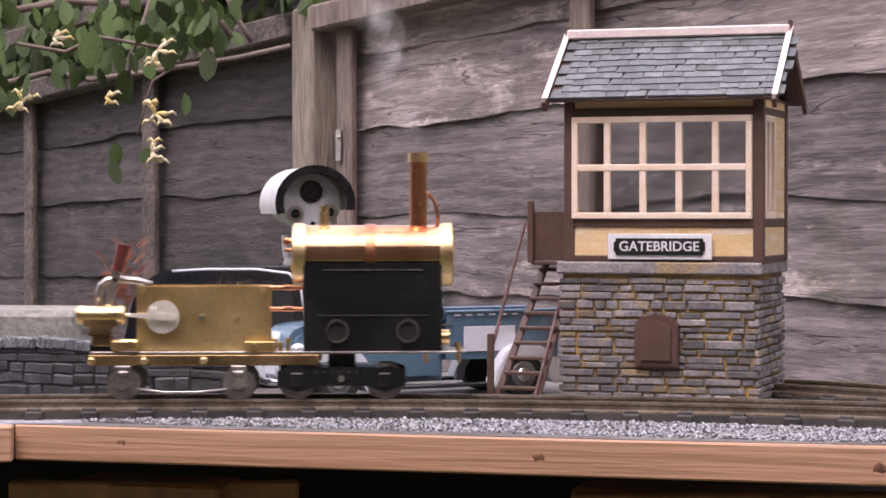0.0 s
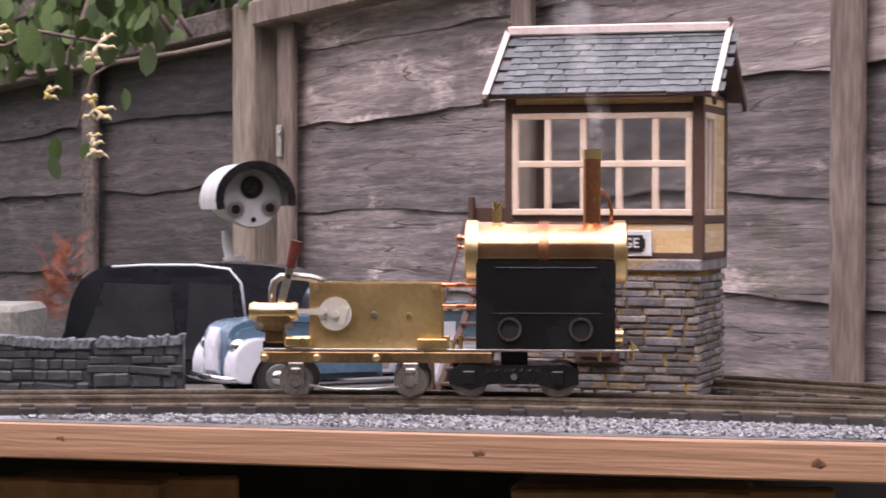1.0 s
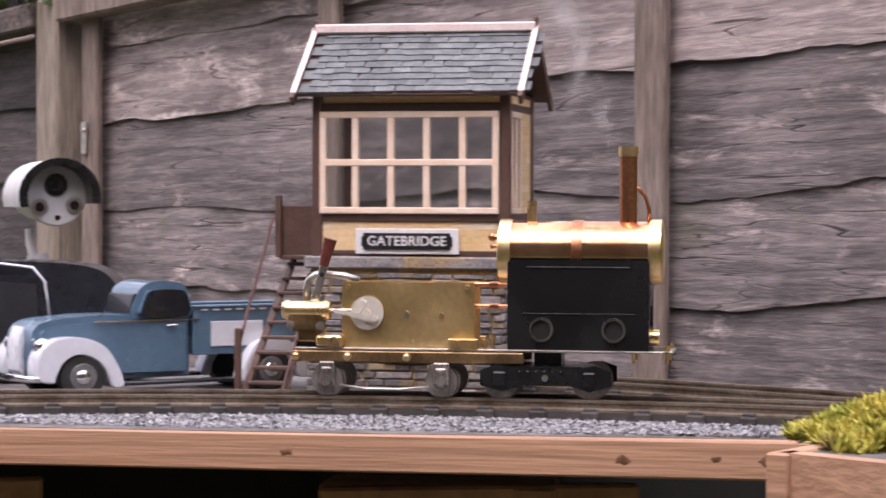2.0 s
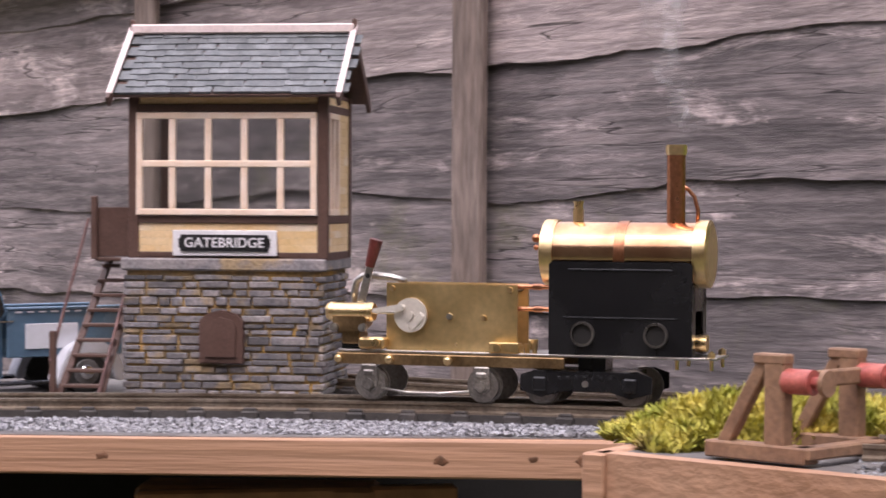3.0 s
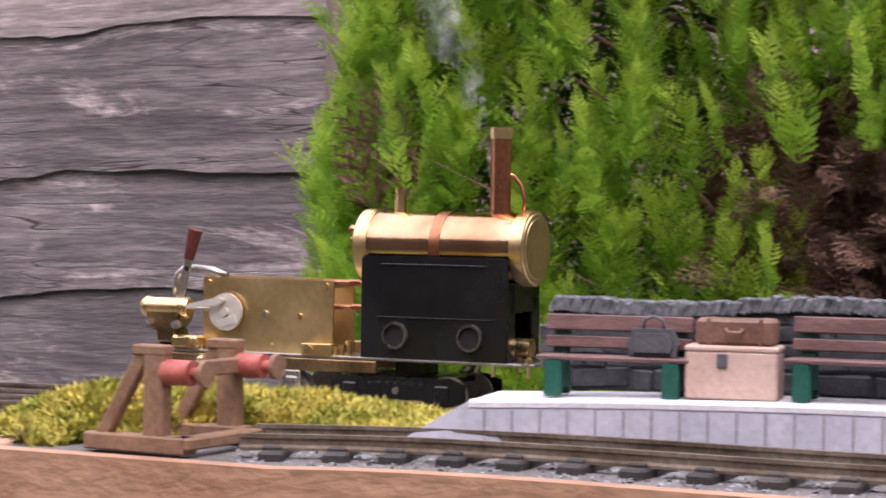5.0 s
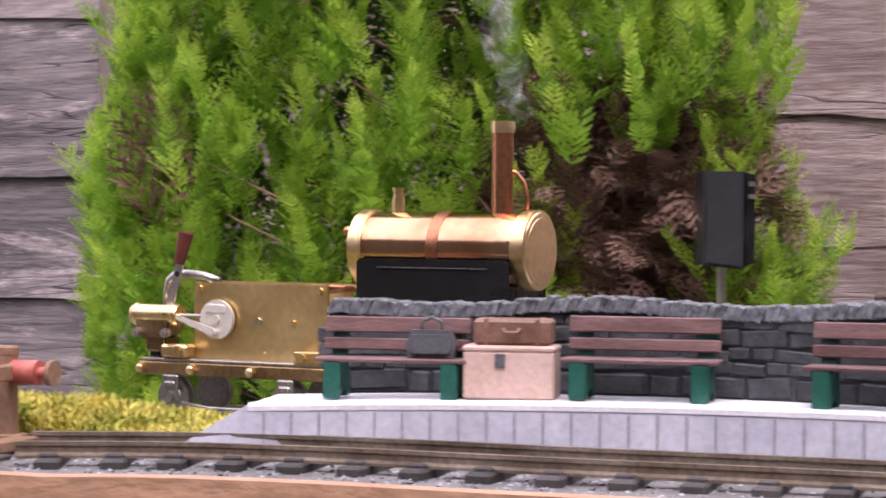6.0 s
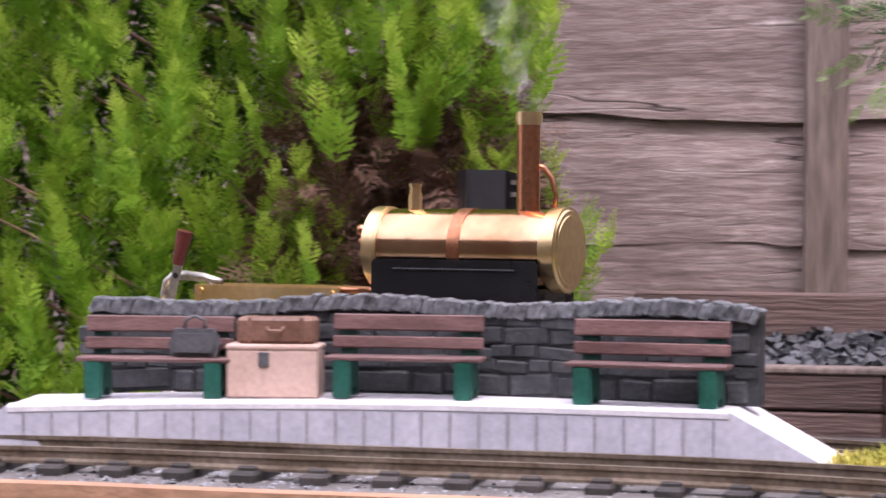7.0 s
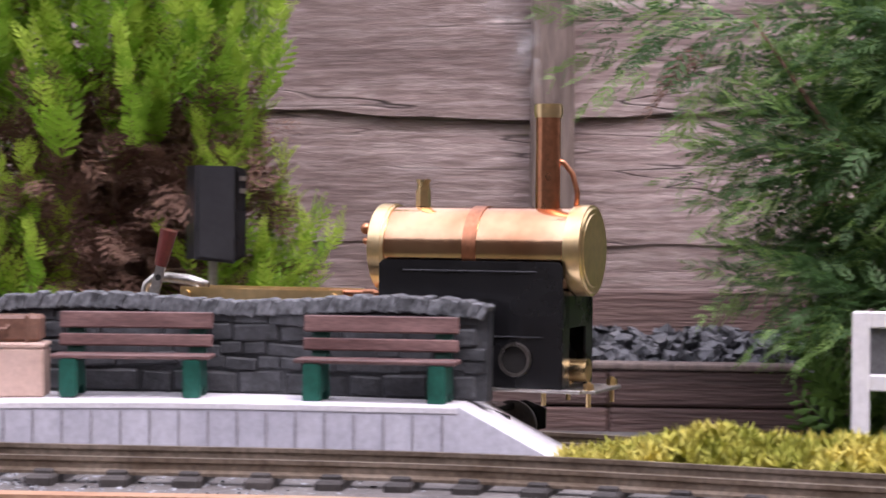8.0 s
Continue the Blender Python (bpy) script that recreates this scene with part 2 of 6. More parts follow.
M_blue = mat("blue_car_paint", (0.085, 0.15, 0.22), (0.10, 0.175, 0.25), 20, 0.25, bump=0.02, dark=0.08, coat=0.5)
M_carwhite = mat("white_car_paint", (0.72, 0.74, 0.80), (0.68, 0.70, 0.77), 20, 0.25, bump=0.02, dark=0.05, coat=0.5)
M_chrome = mat("chrome", (0.75, 0.75, 0.77), None, 60, 0.15, 1.0, bump=0, dark=0.05)
M_rubber = mat("rubber", (0.02, 0.02, 0.02), (0.03, 0.03, 0.03), 60, 0.75, bump=0.2)
M_grey = mat("dark_grey_plastic", (0.022, 0.023, 0.026), (0.035, 0.036, 0.04), 30, 0.32, bump=0.05, dark=0.15)
M_gloss = mat("gloss_black", (0.010, 0.011, 0.014), (0.02, 0.022, 0.028), 12, 0.22, bump=0.02, coat=0.3)
M_cctv = mat("cctv_white", (0.72, 0.72, 0.73), (0.66, 0.66, 0.67), 30, 0.45, bump=0.05, dark=0.06)
M_concrete = mat("mossy_concrete", (0.20, 0.195, 0.17), (0.30, 0.29, 0.26), 14, 0.9, bump=0.5, fine=160, dark=0.3, c3=(0.16, 0.17, 0.09), spots=0.0)
M_planter = mat("brown_stained_plank", (0.10, 0.062, 0.052), (0.16, 0.10, 0.085), 10, 0.7, bump=0.4, fine=90, stretch=(0.4, 2, 5), dark=0.35, rnd=0.15)
M_gravel = mat("dark_slate_gravel", (0.05, 0.052, 0.058), (0.13, 0.135, 0.145), 120, 0.55, bump=0.3, dark=0.4)
M_buffer = mat("rusty_tan_timber", (0.22, 0.12, 0.07), (0.30, 0.175, 0.10), 30, 0.65, bump=0.25, dark=0.25)
M_red = mat("worn_red_paint", (0.30, 0.055, 0.045), (0.48, 0.13, 0.10), 60, 0.45, bump=0.15, c3=(0.22, 0.10, 0.07), spots=0.03)
M_moss = mat("moss", (0.30, 0.32, 0.035), (0.68, 0.58, 0.13), 45, 0.85, bump=0.2, dark=0.45, c3=(0.20, 0.14, 0.05), spots=0.03)
M_con = mat("conifer_green", (0.13, 0.29, 0.02), (0.31, 0.52, 0.045), 9, 0.6, bump=0, dark=0.3)
# Brighter copy of the green: pale tips plus light put into colour.
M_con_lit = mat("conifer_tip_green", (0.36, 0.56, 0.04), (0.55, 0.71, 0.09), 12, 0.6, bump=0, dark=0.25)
# Darker copy of the green: the shade deep in the trees, as colour.
M_con_shade = mat("shade_conifer_green", (0.05, 0.12, 0.012), (0.10, 0.20, 0.02), 9, 0.8, bump=0)
M_con_dark = mat("fir_green", (0.05, 0.115, 0.032), (0.11, 0.21, 0.065), 9, 0.6, bump=0, dark=0.3)
M_fir_tip = mat("fir_tip_green", (0.16, 0.29, 0.07), (0.27, 0.42, 0.12), 12, 0.6, bump=0)
M_con_brown = mat("dead_twig_brown", (0.15, 0.08, 0.055), (0.29, 0.17, 0.12), 20, 0.9, bump=0.3)
M_leaf = mat("honeysuckle_leaf", (0.028, 0.055, 0.009), (0.06, 0.10, 0.018), 30, 0.75, bump=0.1, rnd=0.45)


def let_light_through(m, colour, share):
    """Thin foliage: part of the light falling on one side leaves by the other."""
    N, L = m.node_tree.nodes, m.node_tree.links
    tl = N.new("ShaderNodeBsdfTranslucent")
    tl.inputs[0].default_value = (*colour, 1)
    mx = N.new("ShaderNodeMixShader")
    mx.inputs[0].default_value = share
    L.new(N["Principled BSDF"].outputs[0], mx.inputs[1])
    L.new(tl.outputs[0], mx.inputs[2])
    L.new(mx.outputs[0], N["Material Output"].inputs[0])


let_light_through(M_con, (0.42, 0.66, 0.07), 0.5)
let_light_through(M_con_lit, (0.62, 0.80, 0.13), 0.46)
let_light_through(M_fir_tip, (0.26, 0.44, 0.11), 0.3)
let_light_through(M_con_dark, (0.12, 0.26, 0.09), 0.3)
M_petal = mat("cream_petal", (0.72, 0.55, 0.18), (0.80, 0.72, 0.55), 60, 0.6, bump=0)
M_vine = mat("vine_stem", (0.14, 0.10, 0.08), (0.22, 0.17, 0.14), 40, 0.9, bump=0.3)
M_rust_leaf = mat("rust_red_foliage", (0.30, 0.085, 0.04), (0.40, 0.14, 0.07), 60, 0.8, bump=0)
M_board_top = mat("felt_board", (0.10, 0.09, 0.085), (0.17, 0.16, 0.15), 30, 0.9, bump=0.4)
M_ground = mat("garden_ground", (0.09, 0.075, 0.055), (0.10, 0.13, 0.05), 3, 0.95, bump=0.5)
M_sky_block = mat("sky_block_brown", (0.09, 0.075, 0.06), (0.13, 0.11, 0.09), 6, 0.95, bump=0.5)
M_sign = mat("sign_black", (0.012, 0.012, 0.013), None, 60, 0.4)

M_glass = bpy.data.materials.new("window_glass")
M_glass.use_nodes = True
g = M_glass.node_tree.nodes["Principled BSDF"]
g.inputs["Transmission Weight"].default_value, g.inputs["Roughness"].default_value, g.inputs["Base Color"].default_value = 1.0, 0.04, (0.76, 0.77, 0.77, 1)


# ---- mesh helpers ----
def bx(bm, cx, cy, cz, sx, sy, sz, rot=None, bevel=0.0):
    """A box with its middle at (cx, cy, cz), bevelled."""
    r = bmesh.ops.create_cube(bm, size=1.0)
    vs = r["verts"]
    bmesh.ops.scale(bm, verts=vs, vec=(sx, sy, sz))
    if bevel:
        es = list({e for v in vs for e in v.link_edges})
        r2 = bmesh.ops.bevel(bm, geom=es, offset=min(bevel, 0.45 * min(sx, sy, sz)), segments=1, affect="EDGES")
        vs = list({v for f in r2["faces"] for v in f.verts} | {v for v in vs if v.is_valid})
    m = Matrix.Translation((cx, cy, cz)) @ (rot if rot else Matrix())
    bmesh.ops.transform(bm, matrix=m, verts=vs)
    return vs


def cyl(bm, p, q, r, r2=None, seg=20, caps=True):
    """A cylinder or cone from p to q."""
    p, q = Vector(p), Vector(q)
    d = q - p
    m = Matrix.Translation((p + q) / 2) @ d.to_track_quat("Z", "Y").to_matrix().to_4x4()
    return bmesh.ops.create_cone(bm, cap_ends=caps, segments=seg, radius1=r, radius2=r if r2 is None else r2, depth=d.length, matrix=m)["verts"]


def ball(bm, c, r, sx=1, sy=1, sz=1, seg=12):
    return bmesh.ops.create_uvsphere(bm, u_segments=seg, v_segments=max(6, seg // 2 + 2), radius=r, matrix=Matrix.Translation(c) @ Matrix.Diagonal((sx, sy, sz, 1)))["verts"]


def tube(bm, pts, r, seg=8):
    """A bent tube through the points, rings at each."""
    pts = [Vector(p) for p in pts]
    rings = []
    for i, p in enumerate(pts):
        d = (pts[min(i + 1, len(pts) - 1)] - pts[max(i - 1, 0)]).normalized()
        u = d.orthogonal().normalized() if not rings else (rings[-1][1] - d * rings[-1][1].dot(d)).normalized()
        w = d.cross(u)
        rad = r[i] if isinstance(r, (list, tuple)) else r
        rings.append(([bm.verts.new(p + (u * math.cos(a) + w * math.sin(a)) * rad) for a in [2 * math.pi * k / seg for k in range(seg)]], u))
    for (a, _), (b, _) in zip(rings, rings[1:]):
        for k in range(seg):
            bm.faces.new((a[k], a[(k + 1) % seg], b[(k + 1) % seg], b[k]))
    bm.faces.new(rings[0][0][::-1])
    bm.faces.new(rings[-1][0])


def prism(bm, outline, y0, y1, bevel=0.0):
    """An outline in x and z, swept from y0 to y1."""
    a = [bm.verts.new((x, y0, z)) for x, z in outline]
    b = [bm.verts.new((x, y1, z)) for x, z in outline]
    n = len(a)
    fs = [bm.faces.new(a), bm.faces.new(b[::-1])]
    fs += [bm.faces.new((a[(i + 1) % n], a[i], b[i], b[(i + 1) % n])) for i in range(n)]
    bmesh.ops.recalc_face_normals(bm, faces=fs)
    if bevel:
        es = list({e for f in fs[:2] for e in f.edges})
        bmesh.ops.bevel(bm, geom=es, offset=bevel, segments=2, affect="EDGES")


def mesh_of(name, bm, material, smooth=True, angle=35):
    me = bpy.data.meshes.new(name)
    if smooth:
        for f in bm.faces:
            f.smooth = True
        for e in bm.edges:
            e.smooth = len(e.link_faces) == 2 and e.calc_face_angle(0) < radians(angle)
    bm.to_mesh(me)
    bm.free()
    for m in material if isinstance(material, (list, tuple)) else [material]:
        me.materials.append(m)
    return me


def part(name, bm, material, parent, label=""):
    ob = new(name, mesh_of(name, bm, material))
    ob.parent = parent
    return tagged(ob, label)


def solid(name, bm, material, label="", category="", group="", kind="", m=None):
    """A thing that is one mesh."""
    ob = new(name, mesh_of(name, bm, material))
    if m is not None:
        ob.matrix_basis = m
    return tagged(ob, label, category, group, kind)


def thing(name, label, category, m, group="", kind=""):
    ob = new(name)
    ob.empty_display_size = 0.02
    ob.matrix_basis = m
    return tagged(ob, label, category, group, kind)


def BM():
    return bmesh.new()


def from_arrays(name, verts, faces, material, smooth=False):
    me = bpy.data.meshes.new(name)
    me.from_pydata(verts.tolist() if hasattr(verts, "tolist") else verts, [], faces.tolist() if hasattr(faces, "tolist") else faces)
    me.materials.append(material)
    if smooth:
        me.polygons.foreach_set("use_smooth", [True] * len(me.polygons))
    me.update()
    return me


def strew(name, proto_v, proto_f, places, material):
    """Many copies of one small shape joined into one mesh; places: 4x4 arrays."""
    proto_v = np.asarray(proto_v, float)
    n = len(proto_v)
    P = np.asarray(places)
    V = np.einsum("kij,nj->kni", P[:, :3, :3], proto_v) + P[:, None, :3, 3]
    me = bpy.data.meshes.new(name)
    F = [tuple(i + k * n for i in f) for k in range(len(P)) for f in proto_f]
    me.from_pydata(V.reshape(-1, 3).tolist(), [], F)
    me.materials.append(material)
    return me


def rand_place(rng, loc, size, tilt=1.0, up=None):
    """A random turn and size at loc."""
    e = Euler((rng.uniform(-tilt, tilt), rng.uniform(-tilt, tilt), rng.uniform(0, 6.283)))
    return np.array(Matrix.LocRotScale(loc, e, (size, size, size)))


def catmull(pts, step=0.01):
    """A smooth line through the points, resampled evenly."""
    P = [Vector(p) for p in pts]
    P = [P[0] * 2 - P[1]] + P + [P[-1] * 2 - P[-2]]
    out = []
    for i in range(1, len(P) - 2):
        a, b, c, d = P[i - 1:i + 3]
        n = max(2, int((c - b).length / 0.002))
        for k in range(n):
            t = k / n
            out.append(0.5 * ((2 * b) + (c - a) * t + (2 * a - 5 * b + 4 * c - d) * t * t + (3 * b - a - 3 * c + d) * t ** 3))
    out.append(P[-2])
    s = np.concatenate([[0], np.cumsum([(q - p).length for p, q in zip(out, out[1:])])])
    m = int(s[-1] / step) + 1
    A = np.array([list(p) for p in out])
    S = np.linspace(0, s[-1], m)
    return S, np.stack([np.interp(S, s, A[:, k]) for k in range(3)], 1)


def offset_line(line, d):
    """The line moved d to its left, level."""
    T = np.gradient(line, axis=0)
    T /= np.linalg.norm(T[:, :2], axis=1)[:, None]
    return line + np.stack([-T[:, 1] * d, T[:, 0] * d, np.zeros(len(line))], 1)


def sweep(bm, line, profile, closed=True):
    """A profile of (side to the left, up) drawn along a line."""
    T = np.gradient(line, axis=0)
    T /= np.linalg.norm(T[:, :2], axis=1)[:, None]
    rows = []
    for p, t in zip(line, T):
        rows.append([bm.verts.new((p[0] - t[1] * u, p[1] + t[0] * u, p[2] + v)) for u, v in profile])
    n = len(profile)
    for a, b in zip(rows, rows[1:]):
        for k in range(n if closed else n - 1):
            bm.faces.new((a[k], a[(k + 1) % n], b[(k + 1) % n], b[k]))
    if closed:
        bm.faces.new(rows[0])
        bm.faces.new(rows[-1][::-1])
    bmesh.ops.recalc_face_normals(bm, faces=bm.faces[:])


def along(S, line, s):
    """Place and heading (degrees clockwise from x) at arc length s."""
    p = np.array([np.interp(s, S, line[:, k]) for k in range(3)])
    q = np.array([np.interp(s + 0.01, S, line[:, k]) for k in range(3)]) - np.array([np.interp(s - 0.01, S, line[:, k]) for k in range(3)])
    return p, math.degrees(math.atan2(-q[1], q[0]))


# ---- ground, unseen walls added to block low sky ----
bm = BM()
bx(bm, 0, 0, -0.05, 400, 400, 0.1)
solid("ground", bm, M_ground, "bare garden earth with patches of grass", "ground", kind="structure")
# Out of view; their height sets dark reflections and how much front light enters.
for wname, wx, wy, sx, sy in (("wall_south", 0.5, -2.6, 13, 0.3), ("wall_west", -5.5, 0.5, 0.3, 6)):
    bm = BM()
    bx(bm, wx, wy, 2.05, sx, sy, 4.1)
    solid(wname, bm, M_sky_block, "plain unseen wall added to block the low sky", "wall", kind="structure")

# ---- the fence: posts, battens, waney boards ----
FX, FY, FH = -0.21, 3.66, 55.95
FENCE = pose(FX, FY, 0, 0, 0, -FH)
rng = random.Random(4)


def waney_board(length, height, seed, thick=0.006):
    """A board with a wavy lower edge and a slight bow, lying along x."""
    bm = BM()
    n = 90
    cols = []
    for i in range(n + 1):
        x = length * i / n
        low = 0.019 * noise.noise((x * 2.6, seed, 0)) + 0.006 * noise.noise((x * 11, seed, 3)) + 0.0022 * noise.noise((x * 45, seed, 6))
        bow = 0.004 * noise.noise((x * 2, seed, 9))
        zs = (low, height * 0.33, height * 0.7, height)
        lean = (-0.0042, -0.0028, 0.0, 0.002)
        f = [bm.verts.new((x, lean[k] + bow + 0.0025 * noise.noise((x * 9, seed, k * 2.0)), z)) for k, z in enumerate(zs)]
        b = [bm.verts.new((x, lean[0] + thick + bow, low)), bm.verts.new((x, lean[3] + thick + bow, height))]
        cols.append(f + b[::-1])
    for a, b in zip(cols, cols[1:]):
        for k in range(6):
            bm.faces.new((a[k], b[k], b[(k + 1) % 6], a[(k + 1) % 6]))
    bm.faces.new(cols[0])
    bm.faces.new(cols[-1][::-1])
    bmesh.ops.recalc_face_normals(bm, faces=bm.faces[:])
    return bm


def fence_panel(s0, s1, top0, top1, battens, label, boards, board_h, z0, top_rail=True):
    fe = thing("garden_fence", label, "fence", FENCE @ pose(s0, 0, 0), "fence runs")
    L = s1 - s0
    z, k = z0, 0
    while z < max(top0, top1) - 0.02:
        h = board_h * rng.uniform(0.82, 1.18)
        ob = new("board", mesh_of("board", waney_board(L, h + 0.03, rng.uniform(0, 90)), boards[k % len(boards)]))
        ob.parent = fe
        ob.matrix_basis = pose(0, 0.004, z - 0.015, 0, math.degrees(math.atan2(top0 - top1, L)) * max(0, (z - 0.9) / 0.9), 0)
        z, k = z + h, k + 1
    for s, w in battens:
        bm = BM()
        t = top0 + (top1 - top0) * (s - s0) / L
        bx(bm, s - s0, -0.021, t / 2, w, 0.013, t, bevel=0.003)
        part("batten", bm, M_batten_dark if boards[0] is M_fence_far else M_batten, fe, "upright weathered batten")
    if top_rail:
        bm = BM()
        a = math.atan2(top1 - top0, L)
        bx(bm, L / 2, -0.03, (top0 + top1) / 2 + 0.012, L, 0.045, 0.042, rot=Matrix.Rotation(-a, 4, "Y"), bevel=0.004)
        part("top_rail", bm, M_batten, fe, "weathered capping rail")
    return fe


# Far run takes darker board and batten colours than the other panels.
far_run = fence_panel(-3.0, -0.002, 1.62, 1.80, [(-2.37, 0.045), (-1.71, 0.045), (-1.10, 0.045), (-0.555, 0.05)], "weathered waney-edge fence panel in a darker grey than the others", [M_fence_far], 0.125, 0.55, False)
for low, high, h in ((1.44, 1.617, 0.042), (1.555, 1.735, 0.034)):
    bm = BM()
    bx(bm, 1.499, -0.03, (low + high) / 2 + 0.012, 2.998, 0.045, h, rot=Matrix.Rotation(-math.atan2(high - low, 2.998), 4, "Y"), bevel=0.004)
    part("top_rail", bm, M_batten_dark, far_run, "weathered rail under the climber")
# Lower seven courses grey, the rest in the paler board.
fence_panel(0.07, 2.024, 1.622, 1.72, [(0.134, 0.045), (0.745, 0.045), (1.352, 0.05), (2.008, 0.028)], "sun-bleached grey-brown waney-edge fence panel", [M_fence_grey] * 7 + [M_fence] * 5, 0.118, 0.6)
fence_panel(2.066, 4.2, 1.72, 1.74, [(2.12, 0.04), (2.91, 0.036), (3.6, 0.04)], "grey-brown waney-edge fence panel with upright battens", [M_fence_fine], 0.118, 0.6)
for s, w, top in ((0.033, 0.066, 1.655), (2.045, 0.04, 1.8)):
    bm = BM()
    bx(bm, 0, -0.008, top / 2, w, 0.075, top, bevel=0.005)
    solid("fence_post", bm, M_post, "square weathered softwood fence post", "fence post", "fence posts", m=FENCE @ pose(s, 0, 0))
bm = BM()
bx(bm, 0, 0, 0, 0.016, 0.003, 0.05, bevel=0.001)
cyl(bm, (0, -0.002, 0.012), (0, -0.004, 0.012), 0.004, seg=10)
solid("fence_bracket", bm, M_steel, "galvanised steel fence clip screwed to the batten", "bracket", m=FENCE @ pose(0.128, -0.032, 1.43))

# ---- the layout: two boards on legs ----
BASE = 1.186
S_main, MAIN = catmull([(-0.6976, 1.4662, 1.2), (-0.5389, 1.487, 1.2), (-0.3797, 1.5029, 1.2), (-0.2201, 1.5136, 1.2), (-0.0602, 1.5168, 1.2), (0.0991, 1.5031, 1.1994), (0.2519, 1.4571, 1.1998), (0.3893, 1.3758, 1.2014), (0.5055, 1.2662, 1.2032), (0.5976, 1.1357, 1.2058), (0.6711, 0.9936, 1.2087), (0.7353, 0.8471, 1.2096), (0.7949, 0.6986, 1.21), (0.8511, 0.5488, 1.21), (0.9053, 0.3983, 1.21), (0.9581, 0.2472, 1.21)])
S_side, SIDING = catmull([(0.40, 0.985, 1.219), (0.463, 0.945, 1.219), (0.52, 0.885, 1.219), (0.58, 0.804, 1.219), (0.69, 0.665, 1.2182), (0.765, 0.515, 1.217), (0.83, 0.36, 1.2165), (0.88, 0.2, 1.2165)])
S_back, BACK = catmull([(0.17, 1.72, 1.2), (0.32, 1.585, 1.2), (0.46, 1.44, 1.2), (0.60, 1.27, 1.202), (0.72, 1.09, 1.206), (0.82, 0.88, 1.208), (0.90, 0.66, 1.208)])


def slab(name, outline, z0, z1, material, label, category):
    bm = BM()
    a = [bm.verts.new((x, y, z0)) for x, y in outline]
    b = [bm.verts.new((x, y, z1)) for x, y in outline]
    n = len(a)
    bm.faces.new(a[::-1])
    bm.faces.new(b)
    for i in range(n):
        bm.faces.new((a[i], a[(i + 1) % n], b[(i + 1) % n], b[i]))
    bmesh.ops.recalc_face_normals(bm, faces=bm.faces[:])
    return solid(name, bm, material, label, category, kind="structure")


slab("baseboard_main", [(-1.0, 1.40), (-0.62, 1.437), (-0.30, 1.475), (0.11, 1.366), (0.36, 1.312), (0.46, 1.12), (0.60, 0.90), (0.70, 0.6), (0.80, 0.2), (1.5, 0.2), (1.10, 0.95), (0.98, 1.12), (0.72, 1.42), (0.36, 1.70), (0.02, 1.93), (-1.0, 2.0)],
     1.166, BASE, M_board_top, "felted railway board", "baseboard")


def fascia(p, q, z, h, label):
    """A timber edge board from p to q with knots."""
    p, q = Vector(p), Vector(q)
    d = q - p
    m = Matrix.Translation((p.x, p.y, z - h / 2)) @ Matrix.Rotation(math.atan2(d.y, d.x), 4, "Z")
    f = thing("edge_board", label, "edge board", m, "edge boards")
    bm = BM()
    bx(bm, d.length / 2, 0, 0, d.length, 0.018, h, bevel=0.0012)
    part("plank", bm, M_fascia, f)
    return f


fascia((-1.0, 1.394), (-0.283, 1.464), 1.1855, 0.0235, "honey-coloured pine edge board of the railway table")
main_edge = fascia((-0.281, 1.478), (0.385, 1.30), 1.1855, 0.0235, "knotty honey-coloured pine edge board of the railway table")

for x, z, a in ((0.077, 0.002, 0.004), (0.355, 0.0, 0.0048), (0.563, -0.001, 0.0055), (0.618, 0.001, 0.0042), (0.648, 0.0, 0.005)):
    bm = BM()
    for v in ball(bm, (x, -0.0088, z), a * 0.85, 1.0, 0.12, 0.6, 18):
        v.co += Vector((noise.noise(v.co * 400), 0, noise.noise(v.co * 400 + Vector((3, 0, 0))))) * 0.0022
    part("knot", bm, M_knot, main_edge, "dark knot in the pine")
# brown boarding in the shade under the table
for x0, x1, y0 in ((-0.30, -0.10, 1.54), (0.085, 0.30, 1.47)):
    bm = BM()
    bx(bm, (x0 + x1) / 2, y0, 0.6, x1 - x0, 0.015, 1.08, bevel=0.002)
    solid("under_panel", bm, M_ply, "brown boarding under the railway table", "panel", "under panels")
# Added black sheet; it paints the deep shade below the table.
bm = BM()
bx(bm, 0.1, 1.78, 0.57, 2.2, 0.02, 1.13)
solid("under_back", bm, M_shade_black, "black sheet standing in for the shade under the railway table", "panel", kind="structure")

# siding board
side_near = offset_line(SIDING, -0.062)
outline = [tuple(p[:2]) for p in side_near[2::6]] + [tuple(p[:2]) for p in offset_line(SIDING, 0.125)[::-6]]
SB = 1.2075
bm = BM()
nose = [(0.288, 1.045), (0.37, 1.13)]
pts = nose[:1] + outline + nose[1:]
a = [bm.verts.new((x, y, 1.15)) for x, y in pts]
b = [bm.verts.new((x, y, SB)) for x, y in pts]
bm.faces.new(a[::-1]), bm.faces.new(b)
for i in range(len(a)):
    bm.faces.new((a[i], a[(i + 1) % len(a)], b[(i + 1) % len(a)], b[i]))
bmesh.ops.recalc_face_normals(bm, faces=bm.faces[:])
solid("baseboard_siding", bm, M_board_top, "raised board under the siding", "baseboard", kind="structure")
edge_line = np.array([(0.286, 1.048, SB)] + [tuple(p) for p in offset_line(SIDING, -0.066)[2:]])
edge_line[:, 2] = SB + 0.001
bm = BM()
sweep(bm, edge_line, [(-0.006, -0.042), (0.006, -0.042), (0.006, 0.0), (-0.006, 0.0)])
solid("edge_board", bm, M_fascia, "curved pine edge board of the raised siding", "edge board", "edge boards")
bm = BM()
